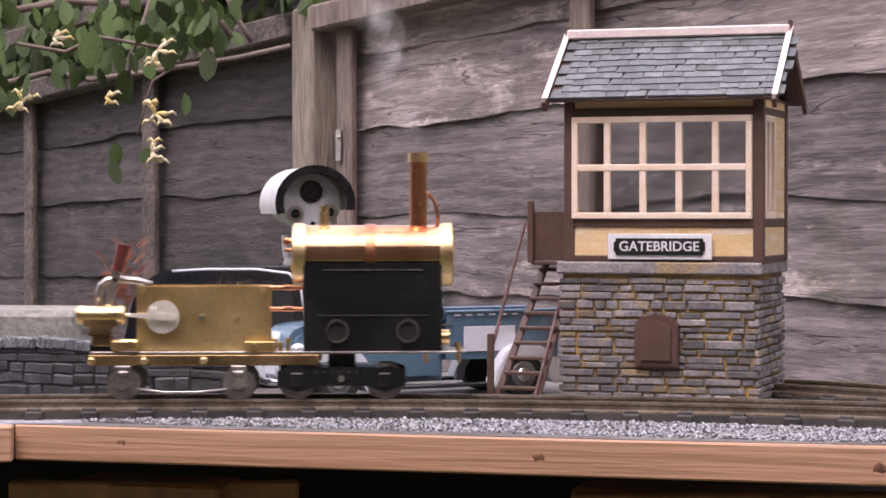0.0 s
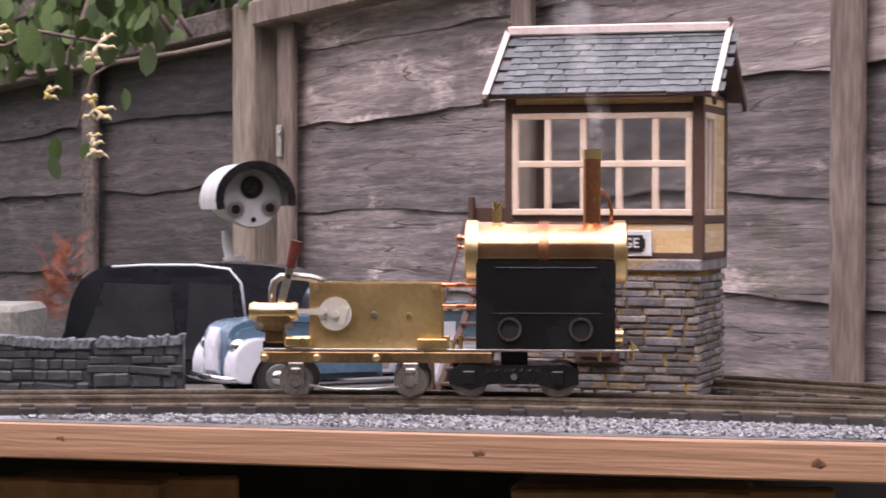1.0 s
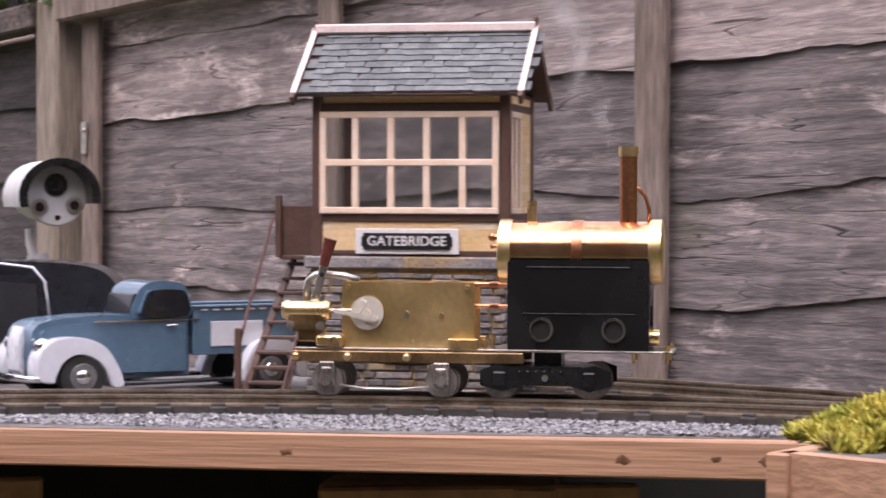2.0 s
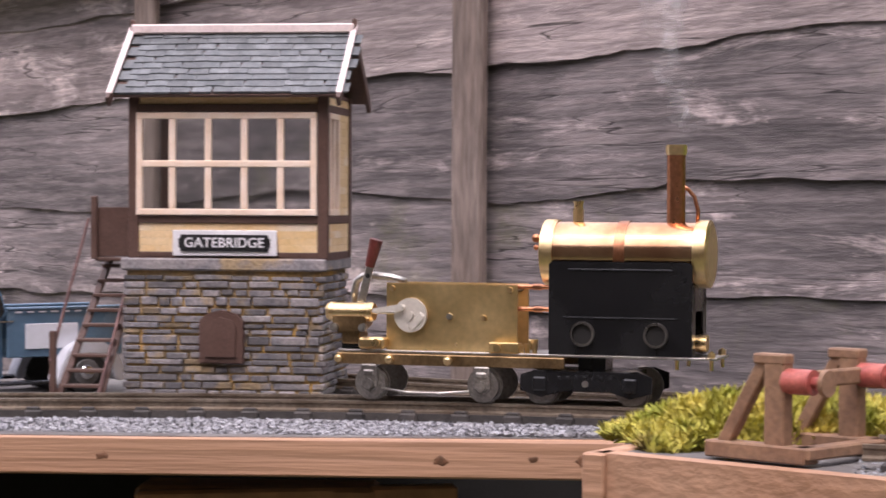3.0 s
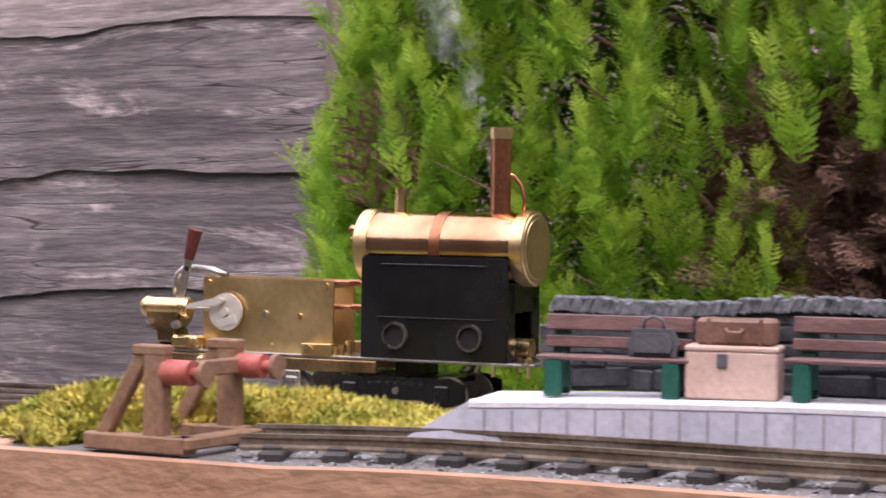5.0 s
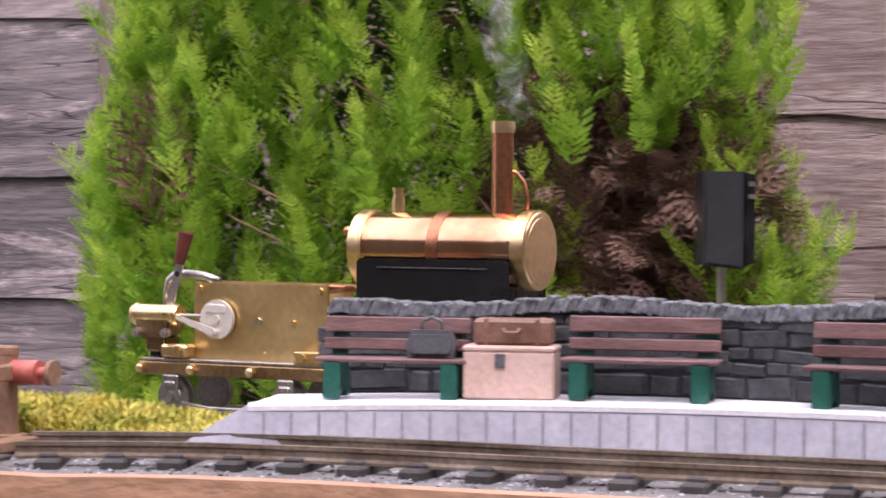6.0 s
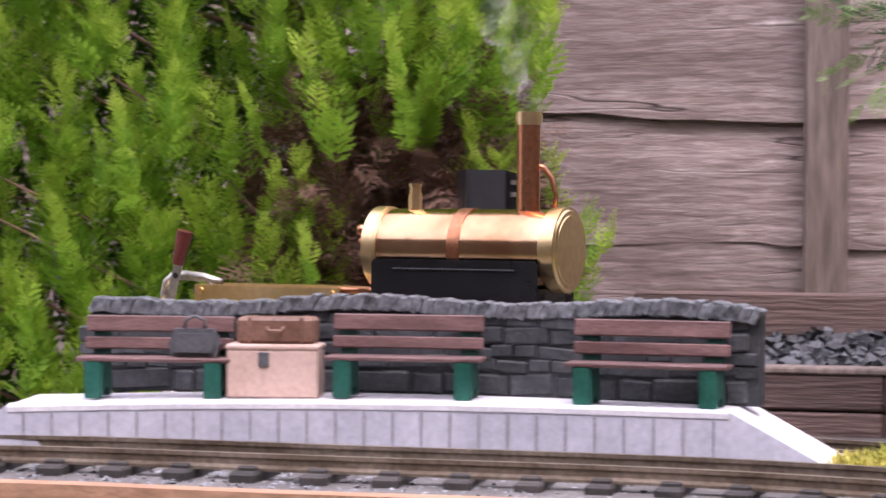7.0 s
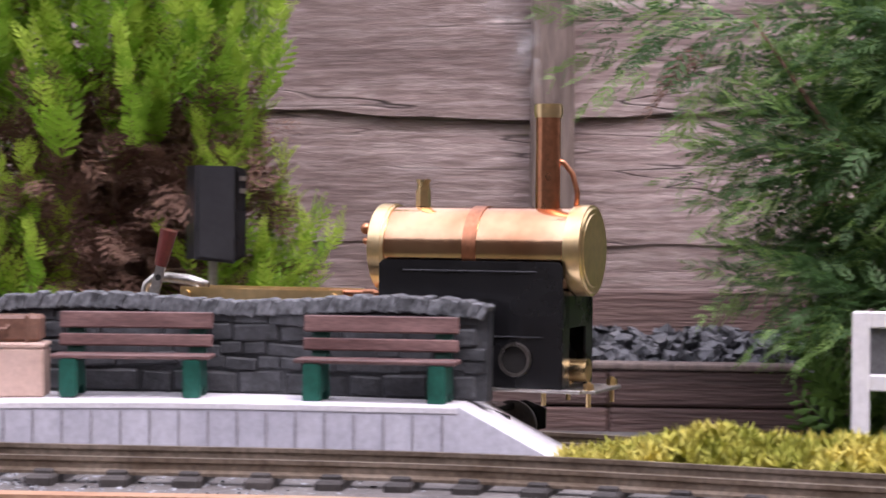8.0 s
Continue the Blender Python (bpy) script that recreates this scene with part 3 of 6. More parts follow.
bx(bm, 0, 0, 0, 0.012, 0.14, 0.042, bevel=0.001)
solid("edge_board", bm, M_fascia, "short pine end board of the raised siding", "edge board", "edge boards", m=pose(0.328, 1.09, SB - 0.02, 0, 0, -44))
# legs and the dark space beneath
for lx, ly, w in ((-0.6, 1.75, 0.07), (-0.20, 1.55, 0.11), (0.17, 1.50, 0.16), (0.5, 1.35, 0.07), (0.85, 0.75, 0.07)):
    bm = BM()
    bx(bm, 0, 0, 0.57, w, 0.05, 1.14, bevel=0.003)
    solid("table_leg", bm, M_ply, "brown timber leg under the railway table", "leg", "table legs", m=pose(lx, ly, 0, 0, 0, -15))


# ---- track ----
RAIL = [(-0.0032, -0.0075), (0.0032, -0.0075), (0.0032, -0.0062), (0.0008, -0.005), (0.0008, -0.0025), (0.0017, -0.0018), (0.0017, 0), (-0.0017, 0), (-0.0017, -0.0018), (-0.0008, -0.0025), (-0.0008, -0.005), (-0.0032, -0.0062)]


def sleeper_mesh(length):
    bm = BM()
    bx(bm, 0, 0, -0.0105, 0.012, length, 0.007, bevel=0.0012)
    for s in (-1, 1):
        for c in (-0.0052, 0.0052):
            bx(bm, 0, s * 0.0225 + c, -0.0068, 0.009, 0.0036, 0.0036, bevel=0.0008)
    return mesh_of("sleeper", bm, M_sleeper)


SLEEPER, LONG_SLEEPER = sleeper_mesh(0.062), sleeper_mesh(0.074)


def track(S, line, pitch, label, sleeper=SLEEPER, web=True):
    tr = thing("railway_track", label, "track", Matrix(), "tracks")
    for side in (-0.0225, 0.0225):
        bm = BM()
        sweep(bm, offset_line(line, side), RAIL)
        part("rail", bm, M_rail, tr, "tarnished nickel rail")
        if not web:
            continue
        # One black strip for both the plastic web and the rail's shadow gap.
        bm = BM()
        sweep(bm, offset_line(line, side), [(-0.0042, -0.0138), (0.0042, -0.0138), (0.0042, -0.0074), (-0.0042, -0.0074)])
        part("sleeper_web", bm, M_sleeper, tr, "black plastic web under the rail, also painting the shadow gap there")
    s = pitch / 2
    while s < S[-1]:
        p, h = along(S, line, s)
        ob = new("sleeper", sleeper)
        ob.parent = tr
        ob.matrix_basis = pose(*p, 0, 0, -h)
        s += pitch
    return tr


track(S_main, MAIN, 0.037, "curved main line with black plastic sleepers on grey ballast")
track(S_side, SIDING, 0.031, "curved siding track with black plastic sleepers", LONG_SLEEPER, False)
track(S_back, BACK, 0.037, "second running line behind the main line")

# ballast: loose chips in strips along the lines
CHIP_V = [(-1, -0.7, -0.5), (0.9, -0.9, -0.4), (1.0, 0.8, -0.5), (-0.8, 0.9, -0.4), (-0.5, -0.4, 0.6), (0.6, -0.3, 0.5), (0.3, 0.6, 0.7)]
CHIP_F = [(0, 1, 5, 4), (1, 2, 6, 5), (2, 3, 6), (3, 0, 4), (3, 4, 6), (4, 5, 6)]


def ballast(S, line, lo, hi, depth, count, size, seed, label, material=M_ballast):
    r = random.Random(seed)
    pl = []
    T = np.gradient(line, axis=0)
    T /= np.linalg.norm(T[:, :2], axis=1)[:, None]
    for _ in range(count):
        i = r.randrange(len(line))
        u = r.uniform(lo, hi)
        p = line[i] + T[i] * r.uniform(-0.005, 0.005)
        qx, qy = p[0] - T[i][1] * u, p[1] + T[i][0] * u
        if qy < (1.411 - 0.267 * qx if qx > -0.281 else 1.502 + 0.0976 * qx):
            if line is not SIDING:
                continue
        pl.append(rand_place(r, (qx, qy, p[2] - depth + r.uniform(-0.001, 0.0008)), size * r.uniform(0.5, 1.2), 3.0))
    ob = new("ballast", strew("ballast", CHIP_V, CHIP_F, pl, material))
    tagged(ob, label, "ballast", kind="stuff")


bm = BM()
sweep(bm, MAIN, [(-0.040, -0.0148), (-0.034, -0.0128), (0.05, -0.0128), (0.07, -0.0148)])
solid("ballast_bed", bm, M_ballast_dark, "grey granite ballast bed under the main line", "ballast", kind="stuff")
bm = BM()
sweep(bm, SIDING, [(-0.06, -0.0145), (0.06, -0.0145), (0.06, -0.0128), (-0.06, -0.0128)])
solid("ballast_bed", bm, M_ballast_dark, "grey ballast bed under the siding", "ballast", kind="stuff")
ballast(S_main[S_main < 1.6], MAIN[S_main < 1.6], -0.060, -0.036, 0.0125, 11000, 0.0013, 1, "loose grey granite chips beside the main line")
ballast(S_main[S_main < 1.6], MAIN[S_main < 1.6], -0.125, -0.050, 0.0135, 30000, 0.0013, 5, "loose grey granite chips on the ballast shoulder")
ballast(S_side, SIDING, -0.058, 0.05, 0.0128, 12000, 0.0016, 2, "loose grey granite chips along the siding", M_ballast_dark)


# ---- signal box ----
BOX = pose(0.0944, 1.62, 0, 0, 0, -19)
BW0, BW1, BD, BZ0, BZ1 = -0.0085, 0.1365, 0.098, 1.184, 1.285


def stone_block(w, d, h, seed):
    """A rough stone with chamfered, uneven edges, front at y=0."""
    bm = BM()
    vs = bx(bm, w / 2, d / 2, h / 2, w, d, h, bevel=min(w, h) * 0.13)
    for v in bm.verts:
        v.co += Vector((noise.noise((v.co.x * 300, seed, 0)), noise.noise((v.co.y * 300, seed, 5)), noise.noise((v.co.z * 300, seed, 9)))) * 0.0007
    return bm


sb = thing("signal_box", "model signal box with stone base, cream timber cabin and slate roof", "signal box", BOX)
bm = BM()
bx(bm, (BW0 + BW1) / 2, BD / 2, (BZ0 + BZ1) / 2, BW1 - BW0 - 0.002, BD - 0.002, BZ1 - BZ0)
core = part("stone_base", bm, M_mortar, sb, "stone base with ochre mortar joints")
r = random.Random(11)
stones = []
for w in (0.008, 0.012, 0.016, 0.021, 0.026):
    for h in (0.0032, 0.0042, 0.0062):
        stones.append((w, h, mesh_of("stone", stone_block(w, 0.004, h, r.uniform(0, 50)), M_stone)))


def lay_stones(parent, x0, x1, z0, z1, place, skip=None):
    z = z0
    while z < z1 - 0.003:
        h = r.choice((0.0032, 0.0042, 0.0042, 0.0062)) if z + 0.0062 < z1 else 0.0032
        x = x0
        while x < x1 - 0.004:
            w, hh, me = r.choice([q for q in stones if q[1] == h])
            if x + w > x1 + 0.002:
                w, hh, me = [q for q in stones if q[1] == h][0]
            cx, cz = x + w / 2, z + h / 2
            if x >= x0 - 0.002 and not (skip and skip[0] < x and x + w < skip[1] and skip[2] < cz < skip[3]):
                ob = new("stone", me)
                ob.parent = parent
                ob.matrix_basis = place(x, z + r.uniform(-0.0003, 0.0003), r.uniform(-0.0008, 0.0006))
            x += w + r.uniform(0.0010, 0.0026)
        z += h + r.uniform(0.0011, 0.0019)


lay_stones(core, BW0 - 0.001, BW1, BZ0, BZ1 - 0.006, lambda x, z, j: pose(x, -0.0012 + j * 0.7, z), (0.049, 0.079, 1.2142, 1.25))
lay_stones(core, 0.0, BD, BZ0, BZ1 - 0.006, lambda x, z, j: pose(BW1 + 0.0012 + j * 0.7, x, z, 0, 0, 90))
bm = BM()
bx(bm, (BW0 + BW1) / 2, BD / 2, BZ1, BW1 - BW0 + 0.006, BD + 0.006, 0.009, bevel=0.0012)
part("string_course", bm, M_stone, sb, "grey stone ledge")
# arched basement window, bricked up
ARCH = [(0.0478, 1.2142), (0.0800, 1.2142), (0.0800, 1.2445), (0.0755, 1.2495), (0.0640, 1.2525), (0.0525, 1.2495), (0.0478, 1.2445)]
bm = BM()
prism(bm, ARCH, -0.0065, 0.004, 0.0008)
arch = part("arched_window", bm, M_brown, sb, "brown arched blind window")
bm = BM()
prism(bm, [(0.064 + (x - 0.064) * 0.70, 1.233 + (z - 1.233) * 0.76) for x, z in ARCH], -0.0085, -0.006, 0.0004)
part("panel", bm, M_brown, arch)
# cabin
CZ0, CZ1 = 1.2895, 1.408
CW0, CW1, CD = -0.0055, 0.1395, 0.095
cab = thing("cabin", "", "", Matrix())
cab.parent = sb
bm = BM()
for z, h in ((CZ0 + 0.002, 0.005), (1.3175, 0.0055), (1.3975, 0.0055), (CZ1 - 0.001, 0.003)):
    bx(bm, (CW0 + CW1) / 2, 0.003, z, CW1 - CW0, 0.006, h, bevel=0.0005)
    bx(bm, CW1 - 0.003, CD / 2, z, 0.006, CD, h, bevel=0.0005)
    bx(bm, CW0 + 0.003, CD / 2, z, 0.006, CD, h, bevel=0.0005)
for x, y in ((CW0 + 0.003, 0.003), (CW1 - 0.003, 0.003), (CW0 + 0.003, CD - 0.003), (CW1 - 0.003, CD - 0.003)):
    bx(bm, x, y, (CZ0 + CZ1) / 2, 0.0075, 0.0075, CZ1 - CZ0, bevel=0.0005)
bx(bm, (CW0 + CW1) / 2, CD - 0.002, 1.304, CW1 - CW0, 0.003, 0.028)
bx(bm, (CW0 + CW1) / 2, CD - 0.002, 1.403, CW1 - CW0, 0.003, 0.012)

bx(bm, (CW0 + CW1) / 2, CD / 2, CZ0, CW1 - CW0, CD, 0.003)
part("timber_frame", bm, M_brown, cab, "chocolate brown timber framing")
for x0, x1, y, z0, z1 in ((0.0, 0.1325, 0.0022, 1.2935, 1.3145), (0.0, 0.1325, 0.0022, 1.4, 1.407)):
    n = 4 if z1 - z0 > 0.012 else 2
    for k in range(n):
        bm = BM()
        bx(bm, (x0 + x1) / 2, y + 0.001, z0 + (z1 - z0) * (k + 0.5) / n, x1 - x0, 0.003, (z1 - z0) / n - 0.0001, bevel=0.00015)
        part("weatherboard", bm, M_cream, cab, "cream painted board")
for z0, z1, ya, yb in ((1.2935, 1.3145, 0.006, CD - 0.006), (1.4, 1.407, 0.006, CD - 0.006), (1.3205, 1.395, 0.05, CD - 0.006)):
    n = max(2, int((z1 - z0) / 0.005))
    for k in range(n):
        bm = BM()
        bx(bm, CW1 - 0.002, (ya + yb) / 2, z0 + (z1 - z0) * (k + 0.5) / n, 0.003, yb - ya, (z1 - z0) / n - 0.0001, bevel=0.00015)
        part("weatherboard", bm, M_cream, cab, "cream painted board")


def sash(name, x0, x1, z0, z1, nx, nz, place, w=0.0045):
    """A glazed frame with bars and a pane in each opening."""
    bar = 0.0048
    fr = thing(name, "", "", place)
    fr.parent = sb
    bars = [("frame_rail", (x0 + x1) / 2, 0, z0 + w / 2, x1 - x0, 0.0045, w), ("frame_rail", (x0 + x1) / 2, 0, z1 - w / 2, x1 - x0, 0.0045, w),
            ("frame_stile", x0 + w / 2, 0, (z0 + z1) / 2, w, 0.0044, z1 - z0 - 2 * w), ("frame_stile", x1 - w / 2, 0, (z0 + z1) / 2, w, 0.0044, z1 - z0 - 2 * w)]
    bars += [("glazing_bar", x0 + (x1 - x0) * k / nx, 0, (z0 + z1) / 2, bar, 0.004, z1 - z0 - 2 * w) for k in range(1, nx)]
    bars += [("glazing_bar", (x0 + x1) / 2, -0.0004, z0 + (z1 - z0) * k / nz, x1 - x0 - 2 * w, 0.0042, bar) for k in range(1, nz)]
    for bn, *dims in bars:
        bm = BM()
        bx(bm, *dims, bevel=0.0005)
        part(bn, bm, M_sash, fr, "pale peach painted bar")
    dx, dz = (x1 - x0) / nx, (z1 - z0) / nz
    for i in range(nx):
        for k in range(nz):
            bm = BM()
            bx(bm, x0 + dx * (i + 0.5), 0.0012, z0 + dz * (k + 0.5), dx - 0.003, 0.0008, dz - 0.003)
            part("pane", bm, M_glass, fr, "clear window pane").visible_shadow = False


sash("front_window", 0.0, 0.1323, 1.3205, 1.3942, 5, 2, pose(0, -0.0005, 0))
sash("side_window", 0.009, 0.048, 1.3205, 1.3945, 2, 1, pose(CW1 - 0.0015, 0, 0, 0, 0, 90))
# sign
sg = part("name_sign", (lambda b: (bx(b, 0.0655, -0.0022, 1.3005, 0.0765, 0.0018, 0.0185, bevel=0.0005), b)[1])(BM()), M_white, sb, "white name board")
bm = BM()
prism(bm, [(0.0335, 1.2945), (0.0975, 1.2945), (0.0975, 1.2965), (0.0990, 1.2975), (0.0990, 1.3035), (0.0975, 1.3045), (0.0975, 1.3065), (0.0335, 1.3065), (0.0335, 1.3045), (0.0320, 1.3035), (0.0320, 1.2975), (0.0335, 1.2965)], -0.0042, -0.003)
part("plate", bm, M_sign, sg, "black name plate")
fc = bpy.data.curves.new("lettering", "FONT")
fc.body, fc.size, fc.extrude, fc.align_x, fc.align_y, fc.space_character, fc.offset = "GATEBRIDGE", 0.0098, 0.0003, "CENTER", "CENTER", 1.02, 0.00012
fc.materials.append(M_white)
let = new("lettering", fc)
let.parent = sg
let.matrix_basis = pose(0.0655, -0.0044, 1.3005, 90, 0, 0)
# roof
RX0, RX1 = -0.0155, 0.1510
RIDGE_Y, RIDGE_Z, EAVE_Z, EAVE_Y = 0.045, 1.4540, 1.4065, -0.012
roof = thing("roof", "", "", Matrix())
roof.parent = sb
slope = math.hypot(RIDGE_Y - EAVE_Y, RIDGE_Z - EAVE_Z)
ang = math.degrees(math.atan2(RIDGE_Z - EAVE_Z, RIDGE_Y - EAVE_Y))
bm = BM()
for sgn in (1, -1):
    cy = RIDGE_Y - sgn * (RIDGE_Y - EAVE_Y) / 2
    bx(bm, (RX0 + RX1) / 2, cy, (RIDGE_Z + EAVE_Z) / 2 - 0.0012, RX1 - RX0 - 0.002, slope, 0.002, rot=Matrix.Rotation(radians(sgn * ang), 4, "X"))
part("roof_deck", bm, M_brown, roof, "brown roof boarding")
bm = BM()
prism(bm, [(0, 0.0), (0.001, -0.0), (0.0132, 0.0), (0.0142, 0.0009), (0.0142, 0.0017), (0, 0.0017)], 0, 0.0118)
SLATE = mesh_of("slate", bm, M_slate)
rows_n = 10
for k in range(rows_n):
    v = slope * k / rows_n
    x = RX0 + 0.002 - (0.0068 if k % 2 else 0)
    while x < RX1 - 0.006:
        if x > RX0 - 0.004:
            ob = new("slate", SLATE)
            ob.parent = roof
            wv = r.uniform(0.95, 1.03)
            ob.matrix_basis = pose(x, EAVE_Y, EAVE_Z, ang, 0, 0) @ pose(0, v + r.uniform(-0.0009, 0.0006), 0.0006, -6, 0, r.uniform(-2, 2)) @ Matrix.Diagonal((wv, 1, 1, 1))
        x += 0.0146 * r.uniform(0.9, 1.08)
for sgn, x in ((-1, RX0 - 0.0005), (1, RX1)):
    bm = BM()
    for s2 in (1, -1):
        cy = RIDGE_Y - s2 * (RIDGE_Y - EAVE_Y) / 2
        bx(bm, x, cy - s2 * 0.002, (RIDGE_Z + EAVE_Z) / 2 - 0.001, 0.003, slope + 0.014, 0.008, rot=Matrix.Rotation(radians(s2 * ang), 4, "X"), bevel=0.0005)
    bx(bm, x, RIDGE_Y, RIDGE_Z + 0.001, 0.0034, 0.005, 0.020, bevel=0.001)
    part("bargeboard", bm, M_brown, roof, "brown bargeboard with a finial")
    bm = BM()
    bx(bm, x, RIDGE_Y - (RIDGE_Y - EAVE_Y) / 2 - 0.002, (RIDGE_Z + EAVE_Z) / 2 + 0.0035, 0.0042, slope + 0.008, 0.0012, rot=Matrix.Rotation(radians(ang), 4, "X"))
    part("verge_strip", bm, M_barge, roof, "pinkish white verge strip")
bm = BM()
bx(bm, (RX0 + RX1) / 2, RIDGE_Y - 0.002, RIDGE_Z + 0.0035, RX1 - RX0, 0.0075, 0.007, bevel=0.001)
part("ridge", bm, M_barge, roof, "pinkish white ridge capping")

# stairs beside the box
st = thing("staircase", "dark brown wooden outside staircase beside the signal box", "staircase", BOX @ pose(0, 0.006, 0))
for x_off in (0.0, 0.030):
    bm = BM()
    a, b = Vector((-0.0515 + x_off, -0.026, 1.190)), Vector((-0.0300 + x_off * 0.75, 0.030, 1.288))
    d = b - a
    bx(bm, *((a + b) / 2), 0.0024, 0.006, d.length, rot=d.to_track_quat("Z", "X").to_matrix().to_4x4(), bevel=0.0004)
    part("stringer", bm, M_brown, st)
for k in range(9):
    f = (k + 0.7) / 9.2
    bm = BM()
    bx(bm, -0.0515 + 0.0215 * f + 0.015 - 0.004 * f, -0.026 + 0.056 * f, 1.190 + 0.098 * f, 0.028, 0.011, 0.0025, bevel=0.0004)
    part("tread", bm, M_brown, st)
bm = BM()
bx(bm, -0.020, 0.028, 1.288, 0.028, 0.05, 0.003, bevel=0.0005)
part("landing", bm, M_brown, st)
bm = BM()
bx(bm, -0.020, 0.005, 1.308, 0.026, 0.002, 0.036, bevel=0.0003)
bx(bm, -0.034, 0.028, 1.308, 0.002, 0.05, 0.036, bevel=0.0003)
part("landing_screen", bm, M_brown, st)
for x, y, z0, z1 in ((-0.034, 0.002, 1.288, 1.334), (-0.056, -0.026, 1.19, 1.237)):
    bm = BM()
    bx(bm, x, y, (z0 + z1) / 2, 0.0045, 0.0045, z1 - z0, bevel=0.0006)
    part("newel_post", bm, M_brown, st)
for x_off, c in ((-0.003, M_bench), (0.033, M_bench)):
    bm = BM()
    a, b = Vector((-0.0545 + x_off, -0.028, 1.193 if x_off > 0 else 1.215)), Vector((-0.036 + x_off * 0.75, 0.002, 1.262 if x_off > 0 else 1.318))
    d = b - a
    bx(bm, *((a + b) / 2), 0.002, 0.0022, d.length, rot=d.to_track_quat("Z", "X").to_matrix().to_4x4(), bevel=0.0004)
    part("handrail", bm, c, st, "worn brown handrail")


# ---- the steam locomotive ----
loco = thing("steam_locomotive", "small live-steam locomotive of brass and copper with black firebox", "locomotive", Matrix())
mm = 0.001


def P3(x, y, z):
    return (x * mm, y * mm, z * mm)


# running plate and frames
bm = BM()
bx(bm, *P3(-67, 0, 31.2), 245 * mm, 46 * mm, 1.6 * mm, bevel=0.0003)
bx(bm, *P3(49, 0, 31.2), 26 * mm, 40 * mm, 1.6 * mm, bevel=0.0003)
part("footplate", bm, M_steel, loco, "dull steel footplate")
for s in (-1, 1):
    bm = BM()
    bx(bm, *P3(-113, s * 23.5, 26.3), 155 * mm, 2.5 * mm, 7.2 * mm, bevel=0.0005)
    fr = part("side_frame", bm, M_brass_shaded, loco, "brass side rail with bolts")
    for x in (-188, -153, -113):
        bm = BM()
        cyl(bm, P3(x, s * 24.5, 26.3), P3(x, s * 27.2, 26.3), 3.0 * mm, seg=8)
        ball(bm, P3(x, s * 27.2, 26.3), 2.4 * mm, 1, 0.5, 1, 10)
        part("bolt", bm, M_brass, fr, "brass bolt head")
bm = BM()
bx(bm, *P3(-189, 0, 26.3), 3 * mm, 46 * mm, 7.2 * mm, bevel=0.0005)
part("rear_beam", bm, M_brass_dull, loco)
for x in (36, 58):
    for y in (-18, 18):
        bm = BM()
        cyl(bm, P3(x, y, 24), P3(x, y, 36), 1.2 * mm, seg=8)
        cyl(bm, P3(x, y, 32), P3(x, y, 35), 2.6 * mm, seg=6)
        part("plate_bolt", bm, M_brass, loco, "brass bolt and nut")

# firebox casing
SIDE = [(-0.0465, 0.0322), (0.0465, 0.0322), (0.0465, 0.0895), (0.0445, 0.0915), (-0.0445, 0.0915), (-0.0465, 0.0895)]
bm = BM()
prism(bm, SIDE, -0.023, -0.0218, 0.0004)
fb = part("firebox", bm, M_black, loco, "satin black sheet-metal firebox casing")
bm = BM()
prism(bm, SIDE, 0.0218, 0.023, 0.0004)
part("far_side_sheet", bm, M_black, fb)
bm = BM()
prism(bm, [(-0.0465, 0.0322), (-0.0453, 0.0322), (-0.0453, 0.078), (-0.0465, 0.078)], -0.0217, 0.0217)
part("rear_sheet", bm, M_black, fb)
bm = BM()
for y in (-17, 17):
    bx(bm, *P3(45.9, y, 55), 1.2 * mm, 9.5 * mm, 45 * mm)
bx(bm, *P3(45.9, 0, 69), 1.2 * mm, 43 * mm, 17 * mm)
part("front_sheet", bm, M_black, fb, "black front sheet with an opening")
bm = BM()
bx(bm, *P3(0, -23.3, 86.5), 68 * mm, 0.8 * mm, 1.0 * mm, bevel=0.0003)
part("pressed_line", bm, M_black, fb)
bm = BM()
bx(bm, *P3(0, -23.2, 56), 74 * mm, 0.6 * mm, 0.8 * mm, bevel=0.0002)
part("pressed_line", bm, M_black, fb)
for x in (-24, 23.5):
    bm = BM()
    r_o, r_i = 8.2 * mm, 6.4 * mm
    for k in range(24):
        a0, a1 = 2 * math.pi * k / 24, 2 * math.pi * (k + 1) / 24
        c0, s0, c1, s1 = math.cos(a0), math.sin(a0), math.cos(a1), math.sin(a1)
        q = [bm.verts.new((x * mm + rr * c, y * mm, 0.0455 + rr * s)) for rr, y, c, s in
             ((r_o, -23.0, c0, s0), (r_o, -23.0, c1, s1), (r_o - 0.0004, -25.2, c1, s1), (r_o - 0.0004, -25.2, c0, s0), (r_i, -25.2, c1, s1), (r_i, -25.2, c0, s0), (r_i, -23.1, c1, s1), (r_i, -23.1, c0, s0))]
        bm.faces.new((q[0], q[1], q[2], q[3])), bm.faces.new((q[3], q[2], q[4], q[5])), bm.faces.new((q[5], q[4], q[6], q[7]))
    bmesh.ops.remove_doubles(bm, verts=bm.verts[:], dist=1e-6)
    bmesh.ops.recalc_face_normals(bm, faces=bm.faces[:])
    rim = part("vent_rim", bm, M_vent, fb, "raised rim of a burner vent")
    bm = BM()
    cyl(bm, P3(x, -23.6, 45.5), P3(x, -23.05, 45.5), r_i, seg=24)
    part("vent_hole", bm, M_shade_black, fb, "flat black disc for the dark inside a vent hole")
bm = BM()
cyl(bm, P3(38, 0, 40), P3(52, 0, 40), 5.5 * mm, seg=16)
part("burner_tube", bm, M_brass, loco, "brass burner tube")

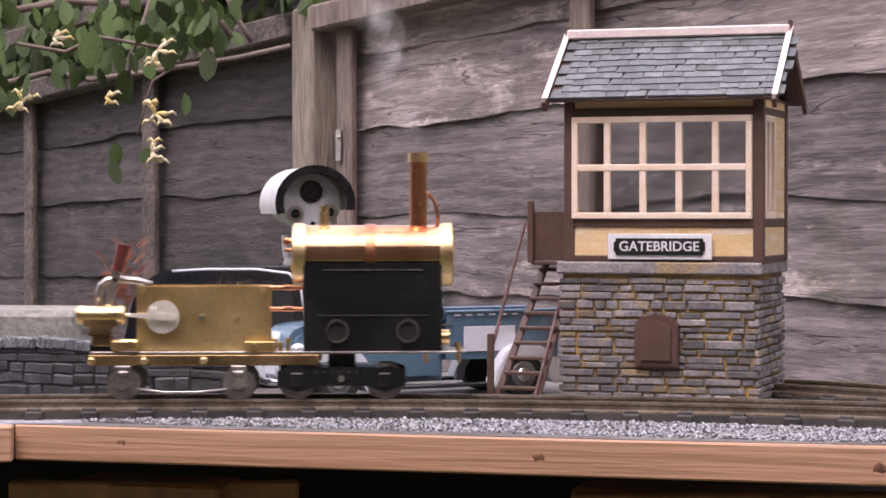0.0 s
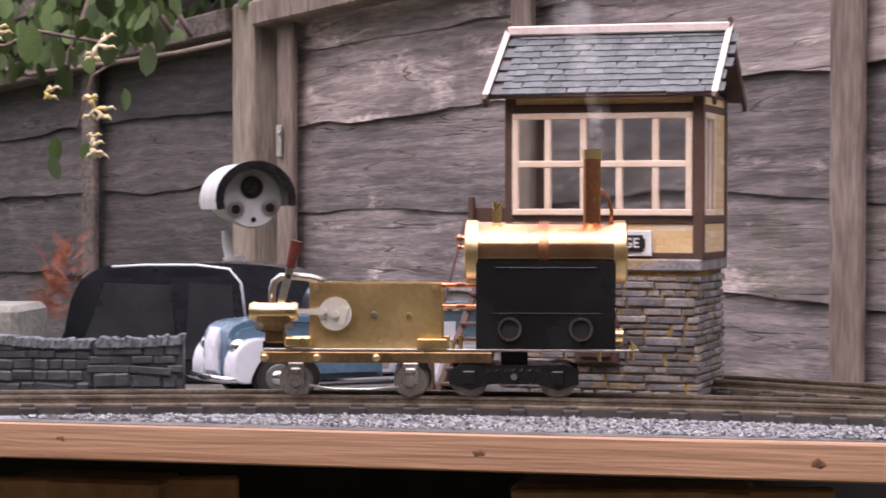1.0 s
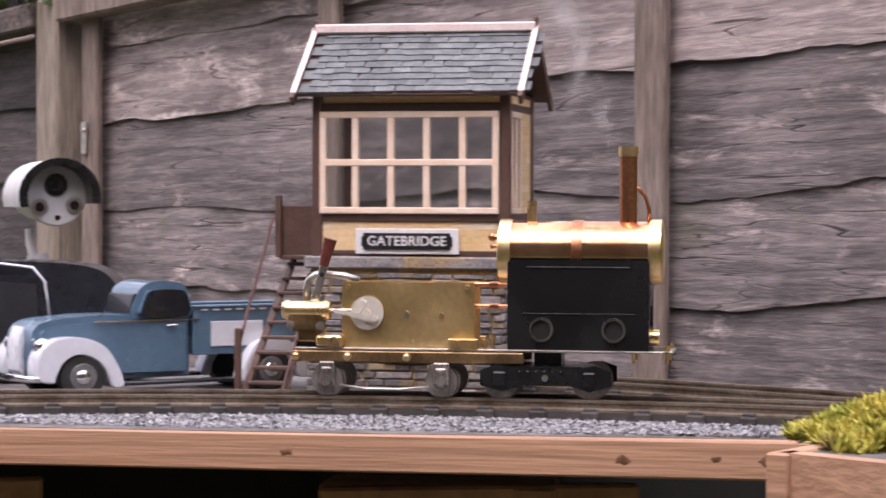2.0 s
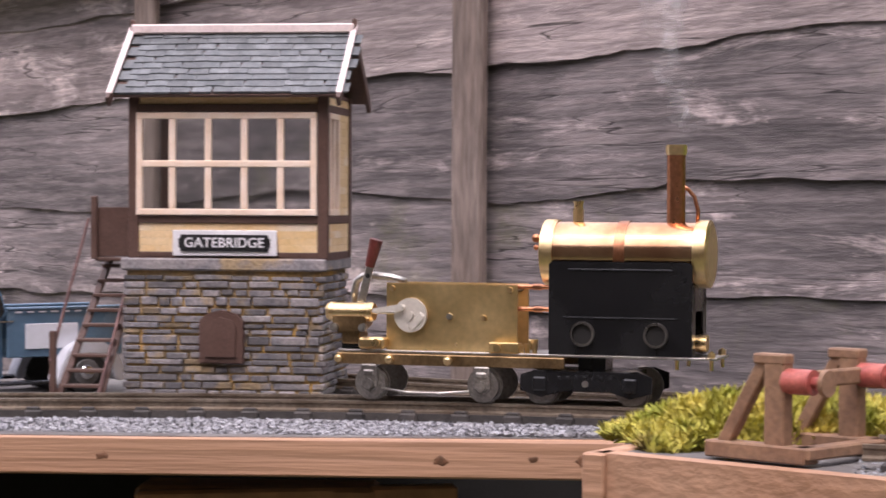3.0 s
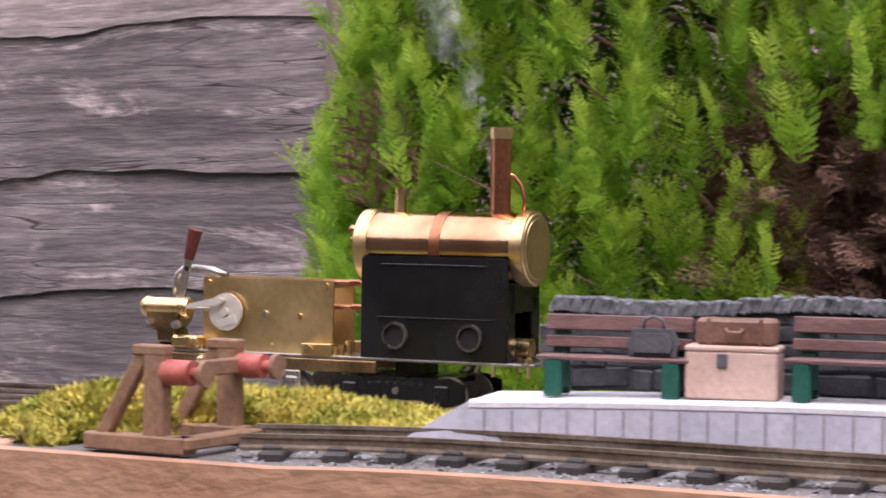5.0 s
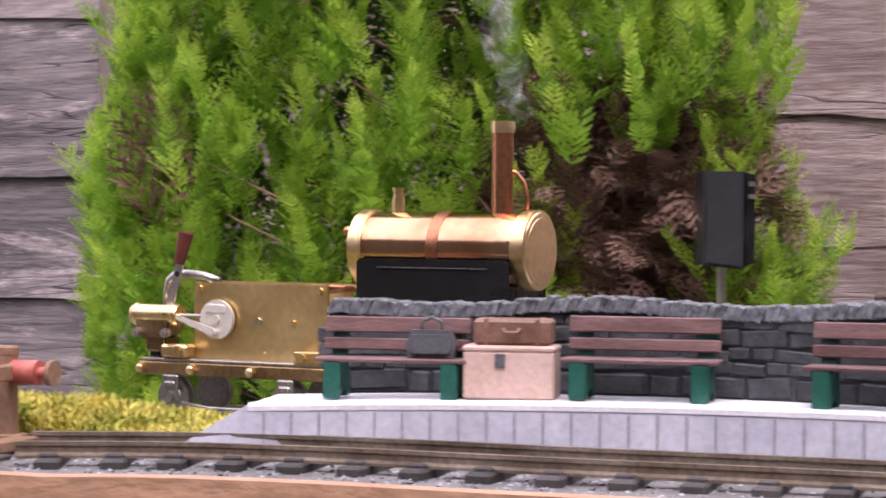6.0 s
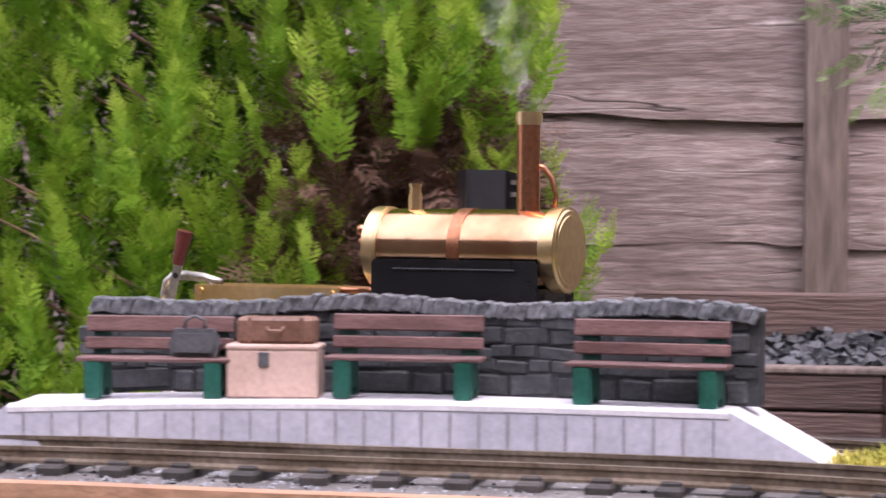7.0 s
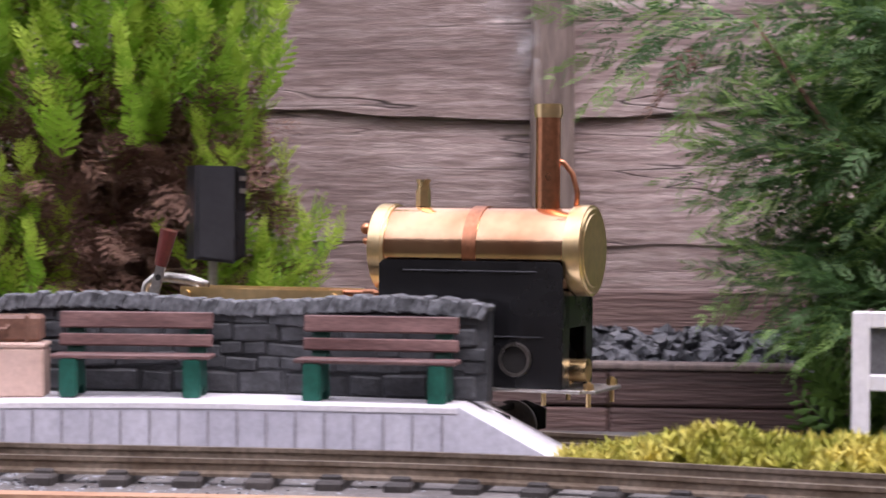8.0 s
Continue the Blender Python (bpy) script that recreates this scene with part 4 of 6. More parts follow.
# boiler
bm = BM()
cyl(bm, P3(-50, 0, 96.6), P3(50, 0, 96.6), 20.4 * mm, seg=48)
bo = part("boiler", bm, M_boiler, loco, "polished heat-tinted copper boiler")
for s in (-1, 1):
    bm = BM()
    cyl(bm, P3(s * 47, 0, 96.6), P3(s * 53.5, 0, 96.6), 21.6 * mm, seg=48)
    cyl(bm, P3(s * 45.5, 0, 96.6), P3(s * 47, 0, 96.6), 21.1 * mm, seg=48)
    cyl(bm, P3(s * 53.5, 0, 96.6), P3(s * 54.3, 0, 96.6), 20.6 * mm, 19.6 * mm, seg=48)
    cyl(bm, P3(s * 54.3, 0, 96.6), P3(s * 54.7, 0, 96.6), 17.5 * mm, 17.0 * mm, seg=48)
    part("end_cap", bm, M_brass, loco, "brass boiler end cap")
for x in (-1.5,):
    bm = BM()
    cyl(bm, P3(x - 3.4, 0, 96.6), P3(x + 3.4, 0, 96.6), 20.9 * mm, seg=48)
    part("boiler_strap", bm, M_copper, loco, "dark copper boiler strap")
bm = BM()
cyl(bm, P3(31, 0, 114), P3(31, 0, 161), 5.9 * mm, seg=28)
ch = part("chimney", bm, M_copper, loco, "tall copper chimney")
bm = BM()
cyl(bm, P3(31, 0, 159.5), P3(31, 0, 161), 6.5 * mm, seg=28)
cyl(bm, P3(31, 0, 161), P3(31, 0, 165), 6.9 * mm, seg=28)
cyl(bm, P3(31, 0, 165), P3(31, 0, 166), 6.5 * mm, seg=28)
part("chimney_cap", bm, M_brass, ch, "brass chimney cap")
bm = BM()
tube(bm, [P3(44, 4, 117), P3(44.5, 4, 124), P3(42, 4, 133), P3(38, 3, 138), P3(36, 1, 139)], 1.3 * mm)
part("steam_pipe", bm, M_copper, loco, "thin copper blower pipe")
bm = BM()
cyl(bm, P3(-33, 0, 117), P3(-33, 0, 125), 3.6 * mm, seg=6)
cyl(bm, P3(-33, 0, 125), P3(-33, 0, 128.5), 3.0 * mm, seg=16)
cyl(bm, P3(-33, 0, 128.5), P3(-33, 0, 130), 3.5 * mm, seg=16)
part("safety_valve", bm, M_brass, loco, "brass safety valve")
for z, rr in ((106, 1.9), (100, 1.2)):
    bm = BM()
    cyl(bm, P3(-53, -12, z), P3(-58, -12, z), rr * mm, seg=10)
    ball(bm, P3(-58, -12, z), 1.5 * rr * mm, seg=10)
    part("boiler_fitting", bm, M_copper, loco, "copper pipe union")

# engine: two brass plates with shafts between
for s in (-1, 1):
    bm = BM()
    prism(bm, [(-0.1592, 0.032), (-0.0697, 0.032), (-0.0697, 0.0758), (-0.1592, 0.0758)], s * 0.013 - 0.0009, s * 0.013 + 0.0009, 0.0003)
    pl = part("engine_plate", bm, M_brass_dull, loco, "flat brass engine side plate")
    for x, z, rr, mt in ((-155, 72.3, 2.1, M_brass), (-74.5, 72.3, 2.1, M_brass), (-115.5, 54.5, 2.3, M_steel), (-92, 54, 1.9, M_brass), (-111, 36.5, 0.9, M_brass)):
        bm = BM()
        cyl(bm, P3(x, s * 13.5, z), P3(x, s * 15.6, z), rr * mm, rr * 0.85 * mm, seg=12)
        part("screw", bm, mt, pl, "screw head")
    bm = BM()
    bx(bm, *P3(-76, s * 19, 35.3), 20 * mm, 9 * mm, 6.6 * mm, bevel=0.0004)
    part("mounting_block", bm, M_brass_dull, loco, "brass mounting block")
    bm = BM()
    cyl(bm, P3(-80, s * 23.5, 35.3), P3(-80, s * 25.6, 35.3), 2.4 * mm, seg=8)
    part("block_screw", bm, M_brass, loco)
bm = BM()
for x, z in ((-155, 72.3), (-74.5, 72.3), (-115.5, 54.5), (-92, 54), (-141.5, 54.5)):
    cyl(bm, P3(x, -12, z), P3(x, 12, z), 1.6 * mm, seg=10)
part("spacer_rods", bm, M_steel, loco, "steel shafts between the plates")
for x, z, rr in ((-115.5, 57, 13), (-90, 52, 10)):
    bm = BM()
    cyl(bm, P3(x, -4, z), P3(x, 4, z), rr * mm, seg=30)
    part("gear", bm, M_brass_dull, loco, "brass gear wheel")
# cylinder group at the rear
bm = BM()
cyl(bm, P3(-197, -17, 56.5), P3(-168, -17, 56.5), 6.0 * mm, seg=28)
for x0, x1, r0, r1 in ((-199, -196.5, 5.4, 6.6), (-196.5, -194, 6.6, 6.4), (-171, -168.5, 6.4, 6.6), (-168.5, -166.5, 6.6, 5.6)):
    cyl(bm, P3(x0, -17, 56.5), P3(x1, -17, 56.5), r0 * mm, r1 * mm, seg=28)
cy = part("cylinder", bm, M_brass, loco, "polished brass steam cylinder")
bm = BM()
prism(bm, [(-0.1955, 0.055), (-0.170, 0.055), (-0.1715, 0.048), (-0.176, 0.0435), (-0.178, 0.0425), (-0.190, 0.0425), (-0.1935, 0.0475)], -0.0225, -0.006, 0.0012)
bx(bm, *P3(-182, -12, 39.5), 13 * mm, 16 * mm, 8 * mm, bevel=0.001)
part("valve_block", bm, M_brass_shaded, loco, "brass valve block")
for x in (-192, -172):
    bm = BM()
    cyl(bm, P3(x, -22, 46.5), P3(x, -26, 46.5), 2.8 * mm, seg=8)
    cyl(bm, P3(x, -25, 46.5), P3(x, -27, 46.5), 1.6 * mm, seg=8)
    part("gland_screw", bm, M_steel, loco, "dark steel screw")
bm = BM()
bx(bm, *P3(-166, -20, 36.5), 18 * mm, 11 * mm, 7.5 * mm, bevel=0.0015)
cyl(bm, P3(-162, -25.5, 37), P3(-162, -28, 37), 2.6 * mm, seg=8)
part("pump_block", bm, M_brass, loco, "brass block with a hexagon screw")
bm = BM()
bx(bm, *P3(-181, -6, 33.5), 20 * mm, 12 * mm, 5 * mm)
part("packing", bm, M_black, loco, "black packing piece")
# crank disc and connecting rod turn together as one rigid piece each
CRANK = (-0.1415, -0.0165, 0.0550)
bm = BM()
cyl(bm, (0, -0.0012, 0), (0, 0.0012, 0), 0.0112, seg=32)
cyl(bm, (0, -0.003, 0), (0, -0.001, 0), 0.0026, seg=14)
cyl(bm, (0.0072, -0.0045, 0), (0.0072, -0.001, 0), 0.0016, seg=12)
bx(bm, -0.006, -0.0016, 0, 0.005, 0.001, 0.013, bevel=0.0004)
crank = part("crank_disc", bm, M_crank, loco, "spinning steel crank disc")
bm = BM()
prism(bm, [(-0.0285, -0.0012), (0.0, -0.0022), (0.0022, 0), (0.0, 0.0022), (-0.0285, 0.0012)], -0.0006, 0.0006)
rod = part("connecting_rod", bm, M_crank, loco, "steel connecting rod")
bm = BM()
cyl(bm, P3(-167, -17, 56.5), P3(-152, -17, 56.5), 1.1 * mm, seg=10)
part("piston_rod", bm, M_steel, loco)
# lever and pipes
bm = BM()
dl = Vector(P3(-171, -9, 92)) - Vector(P3(-180, -9, 58))
bx(bm, *((Vector(P3(-171, -9, 92)) + Vector(P3(-180, -9, 58))) / 2), 5.5 * mm, 1.2 * mm, dl.length, rot=Matrix.Rotation(math.atan2(dl.x, dl.z), 4, "Y"), bevel=0.0004)
lv = part("lever", bm, M_steel, loco, "steel reversing lever")
bm = BM()
cyl(bm, P3(-173, -9, 86), P3(-168.2, -9, 104), 3.2 * mm, 4.6 * mm, seg=16)
part("grip", bm, M_grip, lv, "dark red-brown grip")
bm = BM()
cyl(bm, P3(-174, -9.9, 80), P3(-174, -9.5, 80), 1.6 * mm, seg=12)
part("lever_hole", bm, M_shade_black, lv)
bm = BM()
tube(bm, [P3(-186, -2, 58), P3(-186, -2, 70), P3(-184.5, -2, 76), P3(-180, -2, 79.5), P3(-172, -2, 80), P3(-160, -2, 79), P3(-150, -2, 76)], 2.6 * mm, 12)
part("exhaust_pipe", bm, M_steel, loco, "bright metal exhaust pipe")
for y, z, rr, mt in ((-10, 74.5, 1.6, M_copper), (-8, 60, 1.5, M_copper)):
    bm = BM()
    cyl(bm, P3(-78, y, z), P3(-44, y, z), rr * mm, seg=12)
    cyl(bm, P3(-60, y, z), P3(-54, y, z), rr * 1.25 * mm, seg=6)
    part("copper_pipe", bm, mt, loco, "copper feed pipe")
for x, h in ((-57, 8), (-62, 5), (-66, 4)):
    bm = BM()
    cyl(bm, P3(x, -17, 31), P3(x, -17, 31 + h), 1.6 * mm, seg=10)
    cyl(bm, P3(x, -17, 31 + h), P3(x, -17, 33 + h), 2.3 * mm, seg=6)
    part("drain_cock", bm, M_brass, loco, "small brass fitting")
# rear four-wheel chassis
wheels = []


def wheel_pair(x, rad, y, parent, material, frame_w):
    for s in (-1, 1):
        bm = BM()
        cyl(bm, (0, s * -0.0026, 0), (0, s * 0.0022, 0), rad, seg=28)
        cyl(bm, (0, s * -0.0036, 0), (0, s * -0.0024, 0), rad * 1.13, seg=28)
        cyl(bm, (0, s * 0.0020, 0), (0, s * 0.0030, 0), rad * 0.55, rad * 0.45, seg=20)
        for k in range(4):
            a = math.pi / 2 * k
            bx(bm, 0.55 * rad * math.cos(a), s * 0.0024, 0.55 * rad * math.sin(a), rad * 0.5, 0.0006, 0.002, rot=Matrix.Rotation(-a, 4, "Y"))
        w = part("wheel", bm, material, parent, "flanged steel wheel")
        w.matrix_basis = pose(x * mm, s * y * mm, rad)
        wheels.append((w, (x * mm, s * y * mm, rad), rad))


wheel_pair(-167, 0.0105, 21, loco, M_wheel, 0)
wheel_pair(-90, 0.0105, 21, loco, M_wheel, 0)
wheel_pair(-51, 0.0108, 20, loco, M_wheel, 0)
wheel_pair(8, 0.0108, 20, loco, M_wheel, 0)
for x in (-167, -90):
    for s in (-1, 1):
        bm = BM()
        bx(bm, *P3(x, s * 26.0, 15.5), 11 * mm, 2.0 * mm, 15 * mm, bevel=0.0015)
        bx(bm, *P3(x, s * 27.0, 17.5), 8 * mm, 2.4 * mm, 4 * mm, bevel=0.0012)
        cyl(bm, P3(x, s * 26, 10.5), P3(x, s * 29, 10.5), 3.4 * mm, seg=12)
        part("axlebox", bm, M_wheel, loco, "grey cast axlebox")
bm = BM()
tube(bm, [P3(-158, -27, 7.5), P3(-140, -27, 5.2), P3(-118, -27, 5.2), P3(-98, -27, 7.0)], 0.9 * mm, 8)
part("tie_rod", bm, M_steel, loco, "thin steel tie rod")
# black bogie
for s in (-1, 1):
    bm = BM()
    prism(bm, [(-0.064, 0.009), (-0.050, 0.005), (-0.036, 0.009), (-0.005, 0.009), (0.008, 0.005), (0.022, 0.009), (0.022, 0.019), (0.012, 0.0225), (-0.010, 0.0195), (-0.035, 0.0195), (-0.054, 0.0225), (-0.064, 0.019)], s * 0.0255 - 0.0014, s * 0.0255 + 0.0014, 0.0005)
    for x in (-51, 8):
        bx(bm, *P3(x, s * 27.6, 13.5), 9 * mm, 2.5 * mm, 9 * mm, bevel=0.001)
    for k in range(7):
        bx(bm, *P3(-38 + 5.5 * k, s * 27, 17.6), 2 * mm, 1 * mm, 2 * mm, bevel=0.0003)
    bf = part("bogie_frame", bm, M_black, loco, "black cast bogie side frame")
    bm = BM()
    cyl(bm, P3(-21, s * 26.5, 14), P3(-21, s * 28.2, 14), 2.2 * mm, seg=10)
    part("bogie_pin", bm, M_steel, bf)
bm = BM()
bx(bm, *P3(-21, 0, 20), 60 * mm, 48 * mm, 3 * mm)
bx(bm, *P3(-21, 0, 25.5), 18 * mm, 20 * mm, 10 * mm)
part("bogie_bolster", bm, M_black, loco)

# ---- platform on the siding side ----
PLAT = 1.2372
S_edge, EDGE = catmull([(0.497, 0.944, PLAT - 0.0042), (0.552, 0.893, PLAT - 0.002), (0.608, 0.835, PLAT - 0.0006), (0.66, 0.773, PLAT), (0.7193, 0.690, PLAT)])
pf = thing("station_platform", "grey panelled model station platform with pale edge and sloping ends", "platform", Matrix())
T_e = np.gradient(EDGE, axis=0)
T_e /= np.linalg.norm(T_e, axis=1)[:, None]
bm = BM()
full = offset_line(EDGE, 0.0)
z0 = 1.2085
a0 = full[0] - T_e[0] * 0.040
a1 = full[-1] + T_e[-1] * 0.052
line = np.vstack([[a0], full, [a1]])
front_t, back_t, front_b, back_b = [], [], [], []
Tl = np.gradient(line, axis=0)
Tl /= np.linalg.norm(Tl[:, :2], axis=1)[:, None]
for i, (p, t) in enumerate(zip(line, Tl)):
    n = Vector((-t[1], t[0], 0))
    z = z0 + 0.001 if i in (0, len(line) - 1) else p[2]
    front_t.append(bm.verts.new((p[0], p[1], z)))
    q = Vector(p) + n * 0.060
    back_t.append(bm.verts.new((q.x, q.y, z)))
    front_b.append(bm.verts.new((p[0] - n.x * 0.002, p[1] - n.y * 0.002, z0)))
    back_b.append(bm.verts.new((q.x, q.y, z0)))
for i in range(len(line) - 1):
    bm.faces.new((front_t[i], front_t[i + 1], back_t[i + 1], back_t[i])).material_index = 1
    bm.faces.new((front_b[i], front_b[i + 1], front_t[i + 1], front_t[i]))
    bm.faces.new((back_t[i], back_t[i + 1], back_b[i + 1], back_b[i]))
bmesh.ops.recalc_face_normals(bm, faces=bm.faces[:])
me = mesh_of("deck", bm, [M_plat, M_plat_top])
dk = new("deck", me)
dk.parent = pf
bm = BM()
sweep(bm, np.vstack([offset_line(EDGE, 0.0)]), [(-0.0007, -0.0032), (0.006, -0.0032), (0.006, 0.0006), (0.0003, 0.0004), (-0.0007, -0.0008)])
part("edging", bm, M_plat_top, pf, "pale worn edging strip")
k = 0.008
while k < S_edge[-1]:
    p, h = along(S_edge, EDGE, k)
    bm = BM()
    bx(bm, 0, -0.0014, -0.0155, 0.0010, 0.0008, 0.023)
    ob = part("panel_joint", bm, M_groove, pf)
    ob.matrix_basis = pose(*p, 0, 0, -h)
    k += 0.0135
# ---- model stone walls: courses of blocks under a wavy coping ----
def model_wall(S, line, height, thick, seed, label, course=0.0085):
    w = thing("stone_wall", label, "wall", Matrix(), "model stone walls")
    rr = random.Random(seed)
    bm = BM()
    top = line.copy()
    sweep(bm, line, [(0.001, 0), (thick, 0), (thick, height - 0.004), (0.001, height - 0.004)])
    part("core", bm, M_wall, w)
    variants = [(wd, hh, mesh_of("block", stone_block(wd, 0.005, hh, rr.uniform(0, 50)), M_wall)) for wd in (0.011, 0.016, 0.023, 0.031) for hh in (course * 0.55, course * 0.75, course * 1.05)]
    z = 0.0
    while z < height - 0.010:
        hh = rr.choice((course * 0.55, course * 0.75, course * 1.05))
        s = -rr.uniform(0, 0.01)
        while s < S[-1] - 0.008:
            wd, h2, me = rr.choice([v for v in variants if v[1] == hh and (s + v[0] < S[-1] or v[0] < 0.012)])
            sm = min(max(s + wd / 2, 0.006), S[-1] - 0.006)
            p, hd = along(S, line, sm)
            ob = new("block", me)
            ob.parent = w
            ob.matrix_basis = pose(p[0], p[1], p[2] + z, 0, 0, -hd) @ pose(-wd / 2, -0.0025 + rr.uniform(-0.0006, 0.0006) + 0.0018, 0.0003, 0, rr.uniform(-4, 4), rr.uniform(-3, 3))
            s += wd + rr.uniform(0.0001, 0.0007)
        z += hh + rr.uniform(0.0005, 0.001)
    # coping of upright stones on edge
    s = 0.0
    cop = [mesh_of("coping_stone", stone_block(0.0030, thick + 0.004, hh, rr.uniform(0, 50)), M_wall_cap) for hh in (0.0068, 0.0074, 0.008)]
    while s < S[-1] - 0.003:
        p, hd = along(S, line, min(max(s, 0.011), S[-1] - 0.011))
        q = np.array([np.interp(s, S, line[:, c]) for c in range(3)])
        ob = new("coping_stone", rr.choice(cop))
        ob.parent = w
        dz = 0.0016 * math.sin(s * 42 + seed) + rr.uniform(-0.0004, 0.0004)
        ob.matrix_basis = pose(q[0], q[1], q[2] + height - 0.0075 + dz, 0, 0, -hd) @ pose(0, -0.0026, 0, 0, rr.uniform(14, 30), rr.uniform(-4, 4))
        s += 0.0027
    return w


S_w2, W2 = catmull([(0.560, 0.977, PLAT - 0.003), (0.607, 0.918, PLAT - 0.001), (0.659, 0.854, PLAT), (0.704, 0.785, PLAT), (0.748, 0.699, PLAT)], 0.004)
model_wall(S_w2, W2, 0.047, 0.010, 21, "dark grey cast stone wall along the back of the platform", 0.0105)
S_w1, W1 = catmull([(-0.42, 1.688, BASE), (-0.215, 1.645, BASE)], 0.004)
model_wall(S_w1, W1, 0.045, 0.011, 22, "dark grey cast stone wall beside the line", 0.010)
S_w3, W3 = catmull([(-0.211, 1.643, BASE), (-0.147, 1.640, BASE)], 0.004)
model_wall(S_w3, W3, 0.046, 0.011, 23, "dark grey cast stone wall section beside the parked pickup", 0.010)


# ---- platform benches and luggage ----
def bench(m):
    b = thing("platform_bench", "model platform bench with brown slats and green cast ends", "bench", m, "platform benches")
    L = 0.071
    for z, h in ((0.0352, 0.0078), (0.0258, 0.0058)):
        bm = BM()
        bx(bm, 0, 0.0022 + (z - 0.02) * 0.16, z, L + 0.002, 0.0022, h, rot=Matrix.Rotation(radians(-8), 4, "X"), bevel=0.0006)
        part("back_slat", bm, M_bench, b, "brown backrest slat")
    for y in (-0.010, -0.004, 0.002):
        bm = BM()
        bx(bm, 0, y, 0.0188, L + 0.004, 0.0052, 0.0022, bevel=0.0006)
        part("seat_slat", bm, M_bench, b, "brown seat slat")
    for s in (-1, 1):
        bm = BM()
        prism(bm, [(-0.013, 0.0), (-0.0085, 0.0), (-0.006, 0.004), (0.002, 0.004), (0.0055, 0.0), (0.0095, 0.0), (0.0068, 0.017), (0.0095, 0.038), (0.0075, 0.0385), (0.004, 0.0176), (-0.0125, 0.0176)], -0.0042, 0.0042, 0.0008)
        bmesh.ops.rotate(bm, verts=bm.verts[:], cent=(0, 0, 0), matrix=Matrix.Rotation(radians(90), 3, "Z"))
        bmesh.ops.translate(bm, verts=bm.verts[:], vec=(s * 0.029, 0, 0))
        part("cast_end", bm, M_green, b, "dark green cast bench end")
    return b


def on_platform(px, py, h, sunk=0.0):
    return pose(px, py, PLAT - sunk, 0, 0, -h)


bench1 = bench(on_platform(0.5655, 0.921, 45, 0.0022))
copy_thing(bench1, on_platform(0.648, 0.832, 49))
copy_thing(bench1, on_platform(0.7105, 0.7315, 56))
tk = thing("trunk", "tan model travelling trunk with metal clasp on the platform", "trunk", on_platform(0.606, 0.880, 44, 0.0009))
bm = BM()
bx(bm, 0, 0, 0.0115, 0.044, 0.022, 0.023, bevel=0.001)
part("body", bm, M_case, tk)
bm = BM()
bx(bm, 0, 0, 0.0242, 0.0448, 0.0228, 0.0028, bevel=0.0009)
part("lid", bm, M_case, tk)
bm = BM()
bx(bm, -0.004, -0.0115, 0.0185, 0.005, 0.0012, 0.007, bevel=0.0004)
part("clasp", bm, M_bag, tk, "dark metal clasp")
sc_ = thing("suitcase", "brown leather model suitcase lying on the trunk", "suitcase", on_platform(0.606, 0.880, 44, 0.0009) @ pose(0.001, 0.001, 0.0257))
bm = BM()
bx(bm, 0, 0, 0.0063, 0.0375, 0.018, 0.0126, bevel=0.0016)
part("body", bm, M_leather, sc_)
bm = BM()
tube(bm, [(-0.004, -0.0092, 0.008), (-0.003, -0.0112, 0.0062), (0.003, -0.0112, 0.0062), (0.004, -0.0092, 0.008)], 0.0008)
part("handle", bm, M_leather, sc_, "leather handle")
for x in (-0.0125, 0.0125):
    bm = BM()
    bx(bm, x, 0, 0.0063, 0.002, 0.0186, 0.0131, bevel=0.0004)
    part("strap", bm, M_leather, sc_, "leather strap")
hb = thing("handbag", "grey leather model bag resting on the bench seat", "bag", on_platform(0.5655, 0.921, 45, 0.0022) @ pose(0.019, -0.0045, 0.0202))
bm = BM()
prism(bm, [(-0.011, 0), (0.011, 0), (0.0125, 0.006), (0.0095, 0.0135), (-0.0095, 0.0135), (-0.0125, 0.006)], -0.005, 0.005, 0.0022)
part("body", bm, M_bag, hb)
bm = BM()
tube(bm, [(-0.005, 0, 0.013), (-0.0045, 0, 0.0175), (0, 0, 0.0195), (0.0045, 0, 0.0175), (0.005, 0, 0.013)], 0.0008)
part("handle", bm, M_bag, hb)


# ---- parked model pickup ----
M_rim = mat("dull_grey_rim", (0.16, 0.16, 0.165), (0.24, 0.24, 0.25), 60, 0.45, 0.3)
tr = thing("pickup_truck", "blue vintage model pickup with white wings parked behind the line", "pickup truck", pose(-0.0927, 1.651, BASE, 0, 0, 180 + 27) @ Matrix.Diagonal((1.1, 1.1, 1.04, 1)))


def car_pts(*pts):
    return [(x * mm, z * mm) for x, z in pts]


def rounded(pts, n=5):
    """The closed outline with its corners drawn into smooth curves."""
    out, k = [], len(pts)
    for i in range(k):
        a, b, c, d = (Vector((*pts[(i + j) % k], 0)) for j in (-1, 0, 1, 2))
        for q in range(n):
            t = q / n
            p = 0.5 * ((2 * b) + (c - a) * t + (2 * a - 5 * b + 4 * c - d) * t * t + (3 * b - a - 3 * c + d) * t ** 3)
            out.append((p.x, p.y))
    return out


